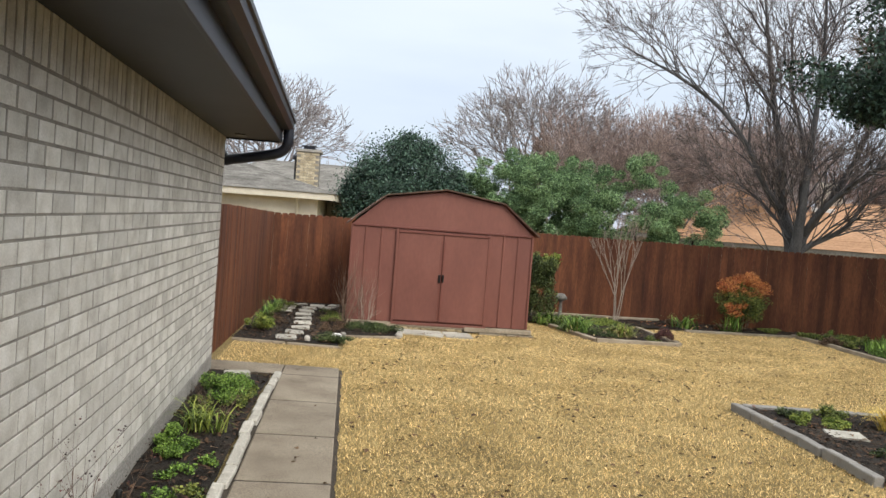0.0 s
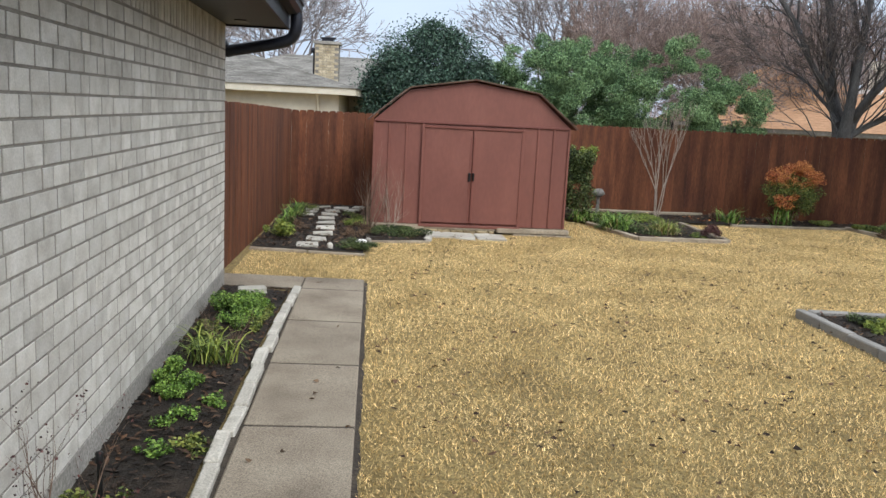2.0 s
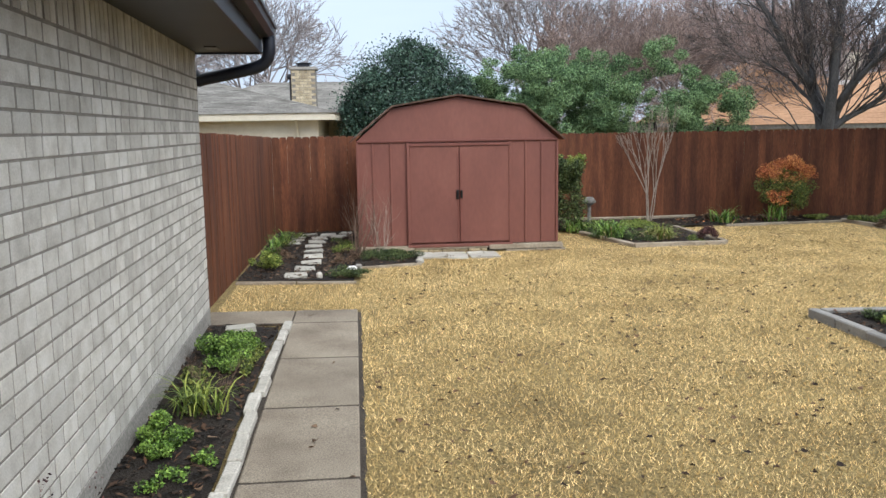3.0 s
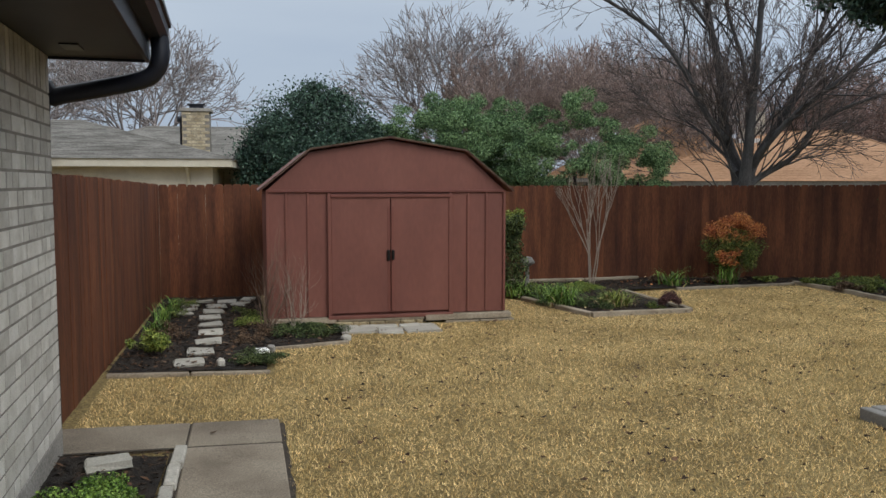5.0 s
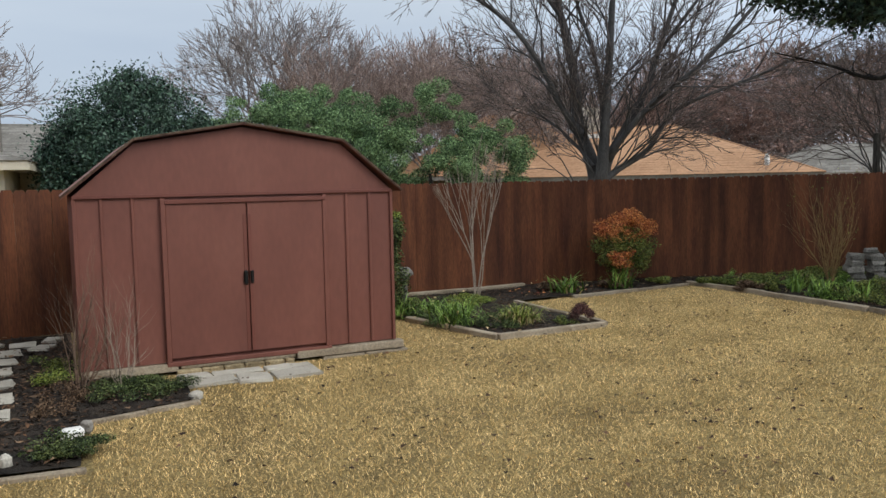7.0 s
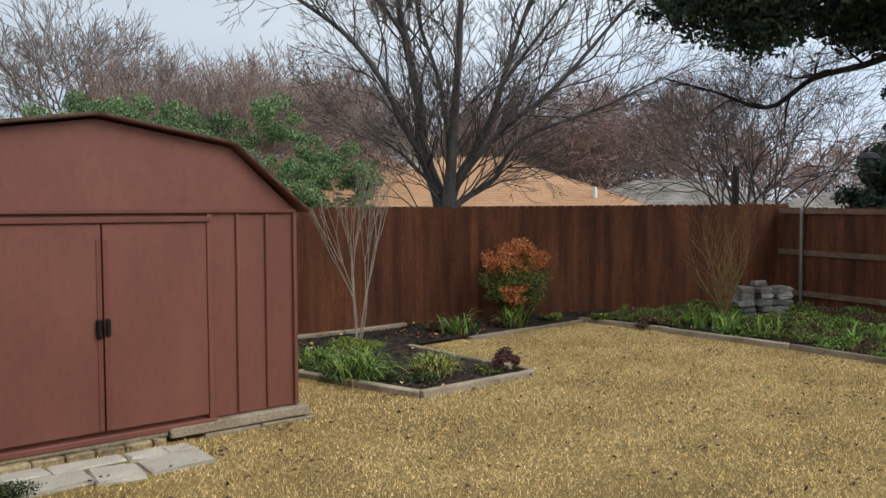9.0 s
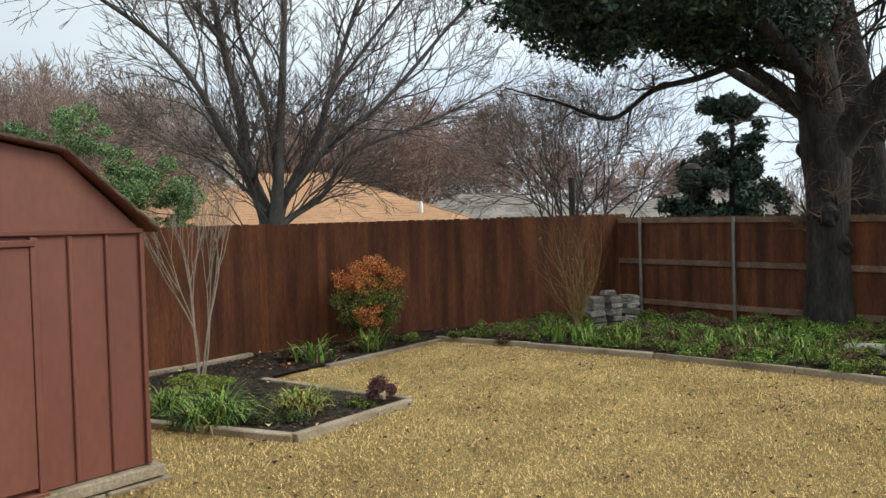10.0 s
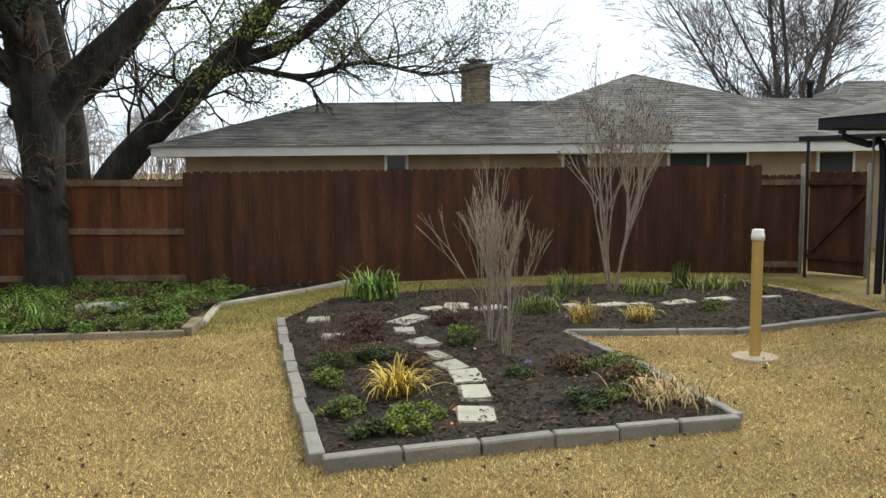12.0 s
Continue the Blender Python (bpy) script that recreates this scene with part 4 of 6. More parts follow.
# small ornament by the tree bed
orn = thing("garden_ornament", (4.6, 16.3, g(4.6, 16.3)), "small grey stone birdbath-like ornament on a short stem", "garden ornament")
v, f = tube_arrays([[((0, 0, -0.02), 0.09), ((0, 0, 0.05), 0.085), ((0, 0, 0.07), 0.04), ((0, 0, 0.38), 0.032), ((0, 0, 0.40), 0.05)]], 14)
put("stem", mesh_of("stem", v, f, "rock", True), orn)
v, f = tube_arrays([[((0, 0, 0.40), 0.05), ((0, 0, 0.45), 0.13), ((0, 0, 0.49), 0.12), ((0, 0, 0.55), 0.07), ((0, 0, 0.56), 0.002)]], 14)
put("bowl", mesh_of("bowl", v, f, "rock", True), orn)
# sprinkler riser
spr = thing("sprinkler", (-0.98, 3.95, 0), "black sprinkler riser in the mulch", "sprinkler")
v, f = tube_arrays([[((0, 0, 0.0), 0.012), ((0, 0, 0.19), 0.012)]], 8)
put("riser", mesh_of("riser", v, f, "black", True), spr)
v, f = tube_arrays([[((0, 0, 0.19), 0.018), ((0, 0, 0.235), 0.018), ((0, 0, 0.24), 0.014), ((0, 0, 0.241), 0.001)]], 10)
put("head", mesh_of("head", v, f, "black", True), spr)


# ---- houses beyond the fences ----
def shingled(name, corners, mat, parent, courses, tab=0.6, seed=0):
    """A roof plane eave-left, eave-right, ridge-right, ridge-left, laid in overlapping courses of tabs."""
    a, b, c, d = [Vector(p) for p in corners]
    n = (b - a).cross(d - a).normalized()
    if n.z < 0:
        n = -n
    r = random.Random(seed)
    vs, fs = [], []
    for i in range(courses):
        t0, t1 = i / courses, min(1.0, (i + 1.25) / courses)
        l0, r0_ = a.lerp(d, t0), b.lerp(c, t0)
        l1, r1 = a.lerp(d, t1), b.lerp(c, t1)
        L = (r0_ - l0).length
        k = max(1, int(L / tab))
        cuts = [0] + sorted((j + r.uniform(-0.3, 0.3)) / k for j in range(1, k)) + [1]
        for u0, u1 in zip(cuts, cuts[1:]):
            lift = n * ((0.015 if tab < 0.4 else 0.008) + r.uniform(0, 0.008))
            s = len(vs)
            p = [l0.lerp(r0_, u0) + lift, l0.lerp(r0_, u1) + lift, l1.lerp(r1, u1) + n * 0.006, l1.lerp(r1, u0) + n * 0.006, l0.lerp(r0_, u0) + n * 0.0, l0.lerp(r0_, u1) + n * 0.0]
            vs += [tuple(q) for q in p]
            fs += [(s, s + 1, s + 2, s + 3), (s + 4, s + 5, s + 1, s)]
    me = mesh_of(name, vs, fs, mat)
    return put(name, me, parent, kind="stuff")


def hip_house(at, rot, w, d, eave, ridge, label, roof_mat, wall_mat, fascia_mat, ridge_in=None, tab=0.5, courses=16, over=0.45, detail=True, seed=1):
    """A hipped block, its front along local x from 0 to w at y 0, its depth d behind."""
    h = thing("house", at, label, "house", "neighbouring houses", rot=rot)
    ri = ridge_in if ridge_in is not None else d / 2
    part("wall", box_bm(0, 0, -0.6, w, d, eave, 0.01), wall_mat, h)
    part("soffit", box_bm(-over, -over, eave, w + over, d + over, eave + 0.02), fascia_mat, h)
    for x0, y0, x1, y1 in ((-over - 0.02, -over - 0.02, w + over + 0.02, -over), (-over - 0.02, d + over, w + over + 0.02, d + over + 0.02),
                           (-over - 0.02, -over, -over, d + over), (w + over, -over, w + over + 0.02, d + over)):
        part("fascia", box_bm(x0, y0, eave - 0.02, x1, y1, eave + 0.17), fascia_mat, h)
    e = eave + 0.17
    A, B, C, D = (-over - 0.06, -over - 0.06, e), (w + over + 0.06, -over - 0.06, e), (w + over + 0.06, d + over + 0.06, e), (-over - 0.06, d + over + 0.06, e)
    R0, R1 = (ri, d / 2, ridge), (w - ri, d / 2, ridge)
    bm = bmesh.new()
    va = [bm.verts.new(p) for p in (A, B, C, D, R0, R1)]
    for q in ((0, 1, 5, 4), (2, 3, 4, 5), (3, 0, 4), (1, 2, 5), (3, 2, 1, 0)):
        bm.faces.new([va[k] for k in q])
    part("roof", bm, roof_mat, h)
    shingled("shingles", (A, B, R1, R0), roof_mat, h, courses, tab, seed)
    shingled("shingles", (D, A, R0, R0), roof_mat, h, courses, tab, seed + 1)
    shingled("shingles", (B, C, R1, R1), roof_mat, h, courses, tab, seed + 2)
    v, f = tube_arrays([[(A, 0.04), (R0, 0.05), (R1, 0.05), (B, 0.04)]], 6)
    put("ridge_cap", mesh_of("ridge_cap", v, f, roof_mat, True), h)
    return h


def add_window(h, x, y, z0, w, hgt, mat="white", panes=1):
    win = part("window", box_bm(x, y - 0.05, z0, x + w, y + 0.02, z0 + hgt, 0.005), mat, h, "white-framed window")
    pw = (w - 0.06 * (panes + 1)) / panes
    for i in range(panes):
        x0 = x + 0.06 + i * (pw + 0.06)
        part("pane", box_bm(x0, y - 0.056, z0 + 0.06, x0 + pw, y - 0.04, z0 + hgt - 0.06), "glass", win)


def brick_chimney(h, x, y, z0, z1, w, d, label, mat="ybrick", cap="dark"):
    ch = part("chimney", box_bm(x - w / 2 + 0.012, y - d / 2 + 0.012, z0, x + w / 2 - 0.012, y + d / 2 - 0.012, z1), "mortar", h, label)
    n = int((z1 - z0 - 0.1) / 0.085)
    short, long = box_mesh("brick", mat, 0.205, 0.03, 0.073, 0.004), box_mesh("brick", mat, 0.24, 0.03, 0.073, 0.004)
    for i in range(n):
        z = z1 - 0.09 - (i + 1) * 0.085
        for face in range(2):
            L = w if face == 0 else d
            k = max(2, round(L / 0.22))
            for j in range(k):
                u = (j + 0.5 * (i % 2)) * L / k
                if u + L / k > L + 0.11:
                    continue
                l = min(L / k, L - u)
                ob = new("brick", short)
                ob.parent = ch
                s = Matrix.Diagonal(((l - 0.012) / 0.205, 1, 1, 1))
                if face == 0:
                    ob.matrix_basis = Matrix.Translation((x - w / 2 + u, y - d / 2 + 0.012, z)) @ s
                else:
                    ob.matrix_basis = Matrix.Translation((x - w / 2 + 0.012, y + d / 2 - u, z)) @ Matrix.Rotation(-math.pi / 2, 4, "Z") @ s
    part("crown", box_bm(x - w / 2 - 0.05, y - d / 2 - 0.05, z1 - 0.09, x + w / 2 + 0.05, y + d / 2 + 0.05, z1, 0.01), "concrete", ch)
    part("flue", box_bm(x - w / 4, y - d / 4, z1, x + w / 4, y + d / 4, z1 + 0.10, 0.01), "dark", ch)
    part("flue_cap", box_bm(x - w / 3, y - d / 3, z1 + 0.10, x + w / 3, y + d / 3, z1 + 0.13, 0.01), "dark", ch)


# east: long grey-roofed house right behind the fence
EROT = -106.4
he = hip_house((17.95, 9.35, 0), EROT, 17.5, 6.5, 1.96, 3.26, "long tan house with a grey shingle hip roof and pale fascia", "shingle", "tanwall", "white", 2.4, 0.32, 30, 0.5, seed=5)
add_window(he, 4.2, 0.0, 1.0, 0.5, 0.98)
add_window(he, 7.9, 0.0, 1.0, 0.6, 0.98)
add_window(he, 10.1, 0.0, 1.0, 1.7, 0.98, "white", 2)
add_window(he, 13.2, 0.0, 1.0, 0.8, 0.98)
brick_chimney(he, 6.22, 3.4, 2.5, 4.20, 0.72, 0.6, "yellow-brown brick chimney with a metal cap")
h2 = hip_house((16.6, 4.0, 0), EROT, 10.0, 10.0, 1.98, 4.12, "higher rear wing with a grey shingle hip roof", "shingle", "tanwall", "white", 5.0, 0.35, 34, 0.3, seed=9)
h3 = hip_house((14.7, -3.9, 0), EROT, 13.0, 9.0, 1.98, 3.85, "far wing with a grey shingle hip roof", "shingle", "tanwall", "white", 2.5, 0.35, 30, 0.3, seed=10)
v, f = tube_arrays([[((1.6, 4.5, 3.0), 0.08), ((1.6, 4.5, 3.82), 0.08), ((1.6, 4.5, 3.83), 0.13), ((1.6, 4.5, 3.93), 0.13), ((1.6, 4.5, 3.94), 0.01)]], 10)
put("roof_vent", mesh_of("roof_vent", v, f, "dark", False), h3, label="dark round roof vent")

# north-west: grey hip roof with a square chimney
hn = hip_house((-9.9, 25.2, 0), -2.0, 9.0, 8.0, 2.08, 3.45, "cream house with a light grey shingle roof", "shingle_l", "cream", "cream", 4.0, 0.36, 30, 0.5, seed=12)
brick_chimney(hn, 8.5, 1.6, 2.0, 3.66, 0.72, 0.62, "yellow-brown brick chimney with a metal hood")
v, f = tube_arrays([[((8.1, 2.3, 2.6), 0.13), ((8.1, 2.3, 3.35), 0.13), ((8.1, 2.3, 3.36), 0.2), ((8.1, 2.3, 3.5), 0.2), ((8.1, 2.3, 3.52), 0.01)]], 12)
put("roof_vent", mesh_of("roof_vent", v, f, "dark", False), hn, label="round dark roof vent")
put("downspout", mesh_of("downspout", *tube_arrays([[((8.4, -0.5, 2.15), 0.05), ((8.4, -0.1, 1.9), 0.05), ((8.4, -0.06, 0), 0.05)]], 6), "cream"), hn)
hn2 = hip_house((-6.0, 29.5, 0), -2.0, 10.0, 7.0, 2.15, 3.55, "rear wing of light grey shingle", "shingle_l", "cream", "cream", 2.6, 0.4, 22, 0.4, seed=14)

# north-east: orange-tan roofs
ho = hip_house((16.8, 38.0, 0), -46.0, 14.0, 11.0, 1.55, 4.05, "low house with an orange-tan shingle roof", "shingle_o", "tanwall", "shingle_l", 5.5, 0.5, 22, 0.5, seed=20)
part("skylight", box_bm(4.2, 4.1, 3.2, 5.2, 5.0, 3.72, 0.02), "white", ho, "white skylight box")
v, f = tube_arrays([[((12.5, 0.3, 1.9), 0.10), ((12.5, 0.3, 2.35), 0.10), ((12.5, 0.3, 2.5), 0.05)]], 10)
put("roof_vent", mesh_of("roof_vent", v, f, "white", True), ho, label="small white roof vent")
ho2 = hip_house((16.2, 39.0, 0), -8.0, 12.0, 10.0, 1.7, 5.0, "low house with an orange-tan shingle roof", "shingle_o", "tanwall", "shingle_l", 5.0, 0.8, 12, 0.5, seed=22)
ho2.matrix_basis = pose(14.5, 40.5, 0, 0, 0, -20)
part("chimney", box_bm(9.5, 3.0, 3.0, 10.6, 4.0, 5.2, 0.02), "cream", ho2, "pale sided chimney")
hg = hip_house((27.2, 32.0, 0), -52.0, 8.5, 8.0, 1.5, 2.95, "low house with a light grey roof", "shingle_l", "tanwall", "white", 3.0, 0.5, 12, 0.5, seed=24)
hg2 = hip_house((32.6, 25.4, 0), -62.0, 9.5, 8.0, 1.4, 2.85, "low house with a light brown roof", "shingle_l", "tanwall", "white", 5.0, 0.8, 12, 0.5, seed=25)
part("chimney", box_bm(4.4, 3.0, 2.2, 4.95, 3.5, 3.2, 0.02), "cream", hg2, "pale chimney")

# east wing of our house: a dark-eaved corner by the gate
wing = thing("house", (7.9, 0.75, 0), "corner of the brick house with dark eaves beyond the gate", "house", rot=0)
part("wall", box_bm(-6.0, -6.0, -0.2, 0.35, -0.15, 2.12, 0.004), "mortar", wing, "")
part("soffit", box_bm(-6.5, -6.4, 2.12, 0.9, 0.45, 2.145), "soffit", wing)
part("fascia", box_bm(-6.5, 0.45, 2.10, 0.92, 0.475, 2.25, 0.003), "dark", wing)
part("fascia", box_bm(0.9, -6.4, 2.10, 0.925, 0.45, 2.25, 0.003), "dark", wing)
bm = bmesh.new()
q = [bm.verts.new(p) for p in ((-6.5, 0.5, 2.25), (0.95, 0.5, 2.25), (0.95, -6.4, 2.25), (-6.5, -6.4, 2.25), (-2.6, -3.0, 3.6), (-3.4, -3.0, 3.6))]
for k in ((0, 1, 4, 5), (1, 2, 4), (2, 3, 5, 4), (3, 0, 5), (3, 2, 1, 0)):
    bm.faces.new([q[i] for i in k])
part("roof", bm, "shingle", wing)
v, f = tube_arrays([spline([(0.55, 0.42, 2.12, 0.045), (0.55, 0.38, 2.0, 0.045), (0.45, 0.1, 1.9, 0.045), (0.40, -0.08, 1.8, 0.045), (0.40, -0.08, 0.0, 0.045)], 5)], 8)
put("downspout", mesh_of("downspout", v, f, "dark", True), wing, label="dark bronze elbowed downspout")
v, f = tube_arrays([[((0.37, 0.1, 0.0), 0.016), ((0.37, 0.1, 2.0), 0.016)]], 8)
put("conduit", mesh_of("conduit", v, f, "galv", True), wing, label="thin pale conduit")
arb = thing("arbor_beam", (10.2, -0.3, 0), "dark steel beam over the gate", "beam", rot=-160)
part("beam", box_bm(-0.6, -0.05, 2.02, 0.9, 0.05, 2.10, 0.004), "dark", arb)
part("post", box_bm(-0.48, -0.02, -0.15, -0.44, 0.02, 2.02, 0.004), "dark", arb)
part("post", box_bm(0.78, -0.04, -0.15, 0.86, 0.04, 2.02, 0.004), "dark", arb)


# ---- trees ----
def tree(at, label, limbs, seed, levels=2, kids=4, length=2.0, radius=0.05, bark="bark_l", twig="twig", up=0.12, wob=0.2, angle=0.75, shrink=0.62, every=2, skip=2, group="bare winter trees", category="tree", steps=5, sides=8, forks=0, least=0.006):
    """limbs: smooth limb curves (x, y, z, radius) in the tree's own metres; side branches sprout along them."""
    rng = random.Random(seed)
    t = thing("tree", (at[0], at[1], at[2]), label, category, group)
    big, small, fine = [], [], []
    for limb in limbs:
        p = spline(limb, 6)
        big.append(p)
        for i in range(skip * 3, len(p), every):
            (x, y, z), r = p[i]
            q = p[max(0, i - 1)][0]
            d = (x - q[0], y - q[1], z - q[2])
            ln = math.sqrt(sum(k * k for k in d)) or 1
            d = [k / ln for k in d]
            for _ in range(2 if i > len(p) * 0.6 else 1):
                a, th = rng.uniform(0, 6.28), angle * rng.uniform(0.7, 1.3)
                if i == len(p) - 1:
                    th *= 0.4
                c, s = math.cos(th), math.sin(th)
                w = (d[0] * c + math.cos(a) * s, d[1] * c + math.sin(a) * s, d[2] * c + s * 0.3)
                if forks:
                    fork(rng, (x, y, z), w, length * rng.uniform(0.6, 1.1), min(radius, r * 0.6), forks, small, fine, wob, angle * 0.62, up, shrink, least)
                    continue
                sprout(rng, (x, y, z), w, length * rng.uniform(0.6, 1.2) * (0.6 + 0.4 * (1 - i / len(p))), min(radius, r * 0.6), levels, [small, fine], kids, up, wob, angle, shrink, 0.3, steps)
    put("trunk", tubes("trunk", big, bark, sides), t)
    put("branches", tubes("branches", small, bark, 4), t, kind="stuff")
    if fine:
        put("twigs", tubes("twigs", fine, twig, 3), t, kind="stuff")
    return t


# many-limbed bare tree behind the north fence; lateral axis runs across the view
BTX, BTY = 15.07, 25.87
ux, uy = 0.795, -0.606


def bl(pts, depth):
    n = len(pts)
    return [(u * ux - depth * (i / (n - 1)) * uy, u * uy + depth * (i / (n - 1)) * ux, z, r) for i, (u, z, r) in enumerate(pts)]


big_tree = tree((BTX, BTY, -0.2), "large bare tree with many spreading grey limbs behind the fence", [
    bl([(0, 0, 0.374), (0, 1.2, 0.302), (-0.15, 2.2, 0.223), (-0.6, 3.5, 0.186), (-0.7, 4.9, 0.149), (-1.15, 7.0, 0.105), (-1.6, 9.6, 0.062), (-1.9, 11.5, 0.025)], 1.0),
    bl([(-0.5, 3.2, 0.124), (-1.0, 3.9, 0.093), (-1.75, 5.4, 0.081), (-2.7, 6.6, 0.068), (-4.1, 7.6, 0.050), (-5.6, 8.4, 0.025)], -1.5),
    bl([(0, 1.2, 0.223), (0.15, 2.4, 0.174), (0.3, 4.6, 0.124), (0.42, 6.5, 0.093), (0.5, 8.6, 0.062), (0.4, 11.2, 0.025)], -1.0),
    bl([(0.15, 2.4, 0.124), (0.2, 3.4, 0.087), (-0.1, 5.6, 0.068), (-0.7, 7.6, 0.050), (-0.9, 9.8, 0.025)], 1.8),
    bl([(0.05, 1.4, 0.211), (0.35, 2.5, 0.149), (1.4, 4.4, 0.112), (1.85, 5.8, 0.087), (2.7, 8.2, 0.056), (3.6, 10.4, 0.025)], 1.2),
    bl([(0.3, 2.4, 0.136), (0.7, 3.0, 0.099), (1.6, 4.0, 0.081), (3.1, 5.2, 0.062), (4.9, 7.2, 0.043), (6.6, 9.0, 0.019)], -1.6),
    bl([(0.1, 1.7, 0.136), (0.6, 2.1, 0.099), (1.5, 2.7, 0.081), (2.4, 3.9, 0.062), (4.9, 4.9, 0.043), (7.2, 6.0, 0.019)], 1.0),
    bl([(-0.15, 2.2, 0.074), (-0.6, 2.8, 0.050), (-1.3, 3.5, 0.037), (-2.2, 4.1, 0.019)], 0.8),
    bl([(1.7, 5.4, 0.062), (2.6, 6.6, 0.050), (4.0, 8.4, 0.031), (5.2, 10.2, 0.012)], -0.8),
    bl([(-1.0, 6.6, 0.062), (-2.2, 8.4, 0.043), (-3.3, 10.2, 0.019)], 0.5),
], 11, length=1.05, radius=0.034, up=0.02, wob=0.12, angle=0.62, every=2, skip=1, shrink=0.84, forks=5, least=0.008)

# oak at the east bed
OX, OY = 13.06, 11.20
oak = tree((OX, OY, -0.2), "massive dark-barked evergreen oak standing in the east bed", [
    [(0.0, 0.0, 0, 0.46), (0.0, 0, 0.25, 0.36), (0, 0, 1.1, 0.295), (0.02, 0, 2.0, 0.30), (0.05, 0.03, 2.7, 0.35), (0.1, 0.12, 3.4, 0.31), (0.1, 0.35, 5.0, 0.25), (-0.3, 0.9, 7.0, 0.12)],
    [(0.05, 0.0, 2.45, 0.24), (0.0, -0.45, 3.15, 0.22), (-0.1, -1.25, 3.95, 0.19), (-0.3, -2.2, 4.95, 0.15), (-0.6, -3.1, 6.3, 0.10), (-1.0, -4.0, 8.0, 0.05)],
    [(0.05, 0.15, 3.05, 0.11), (-0.1, 0.42, 3.45, 0.10), (-0.4, 0.95, 3.95, 0.075), (-1.2, 1.7, 4.35, 0.06), (-2.6, 2.6, 4.9, 0.04), (-4.0, 3.4, 5.3, 0.02)],
    [(0.0, 0.2, 3.7, 0.13), (-1.2, 0.6, 4.5, 0.10), (-2.6, 1.0, 5.1, 0.07), (-4.2, 1.2, 5.4, 0.04)],
    [(0.0, 0.2, 3.8, 0.075), (-0.3, 0.9, 4.1, 0.065), (-0.8, 1.6, 3.85, 0.05), (-1.1, 2.2, 3.7, 0.042), (-1.3, 2.8, 3.32, 0.034), (-1.6, 3.5, 3.6, 0.022), (-1.9, 4.3, 3.9, 0.010)],
], 21, levels=2, kids=3, length=1.1, radius=0.04, bark="bark_d", twig="stem_d", up=0.03, wob=0.28, angle=0.9, every=3, skip=4, group="oaks at the east fence", sides=14)
rng = random.Random(5)
cl = clumps(rng, -2.2, 1.9, 5.1, 2.9, 2.3, 0.75, 80, 0.42) + clumps(rng, -0.7, 0.9, 4.7, 1.4, 1.4, 0.6, 26, 0.4) + clumps(rng, -2.6, 2.6, 4.5, 1.7, 1.2, 0.35, 26, 0.34) + clumps(rng, -1.0, 1.0, 6.9, 3.8, 3.6, 1.2, 60, 0.6) + clumps(rng, -0.4, 1.3, 4.5, 1.1, 1.1, 0.35, 24, 0.32)
put("crown", leaves("crown", cl, 90000, 0.046, "holly", 3, 2.3), oak, label="dense dark glossy evergreen foliage", kind="stuff")
for bx, by, bz, s in ((0.05, 0.26, 2.72, 0.16), (-0.25, -0.05, 1.75, 0.17), (-0.1, -0.22, 1.3, 0.13)):
    bm = bmesh.new()
    bmesh.ops.create_icosphere(bm, subdivisions=3, radius=s)
    for v in bm.verts:
        v.co += v.co.normalized() * noise.noise(v.co * 9) * 0.06
    ob = part("burl", bm, "bark_d", oak, "rounded bark burl")
    ob.matrix_basis = pose(bx, by, bz)

oak2 = tree((19.6, 11.9, -0.4), "second large dark tree beyond the east fence", [
    [(0, 0, 0, 0.62), (0, 0, 1.8, 0.50), (0.0, 0.0, 3.2, 0.42), (0.1, 0.2, 4.8, 0.34), (0.2, 0.5, 7, 0.22), (0.3, 0.6, 9.5, 0.1)],
    [(0.1, -0.5, 1.0, 0.42), (0, -1.0, 2.0, 0.36), (-0.2, -1.9, 3.0, 0.32), (-0.5, -3.3, 4.4, 0.28), (-0.9, -4.4, 5.6, 0.2), (-1.2, -5.2, 7.4, 0.12), (-1.4, -5.8, 9, 0.05)],
    [(-0.5, -3.3, 4.4, 0.2), (-0.5, -4.8, 4.9, 0.15), (-0.6, -6.2, 6.0, 0.12), (-0.5, -7.6, 7.4, 0.05)],
    [(-0.3, -2.6, 3.8, 0.11), (-0.3, -3.8, 4.35, 0.08), (-0.4, -5.2, 4.2, 0.07), (-0.5, -6.6, 4.55, 0.05), (-0.6, -8.2, 4.3, 0.035), (-0.8, -9.6, 4.5, 0.015)],
    [(0, 0, 3.4, 0.24), (-0.1, -1.2, 4.6, 0.2), (-0.1, -2.4, 6.4, 0.14), (-0.1, -3.2, 8.4, 0.06)],
    [(0, 0, 3.2, 0.22), (-0.3, 1.4, 4.4, 0.18), (-0.5, 2.8, 5.4, 0.1), (-0.6, 4.2, 6.6, 0.04)],
], 31, length=0.85, radius=0.045, bark="bark_d", twig="twig", up=0.01, wob=0.25, angle=0.85, every=1, skip=3, forks=4, shrink=0.84, least=0.006, group="oaks at the east fence", sides=12)
cl = clumps(rng, -0.5, -3.5, 4.6, 1.6, 3.2, 1.4, 26, 0.45)
put("sparse_leaves", leaves("sparse_leaves", cl, 5000, 0.045, "leaf_y", 8, 1.6), oak2, label="thin yellow-green leaves", kind="stuff")
cl = clumps(rng, -0.8, -7.0, 5.6, 1.4, 3.2, 1.3, 26, 0.5)
put("sparse_leaves", leaves("sparse_leaves", cl, 8000, 0.035, "leaf_m", 9, 1.6), oak2, label="thin green leaves at the twig ends", kind="stuff")

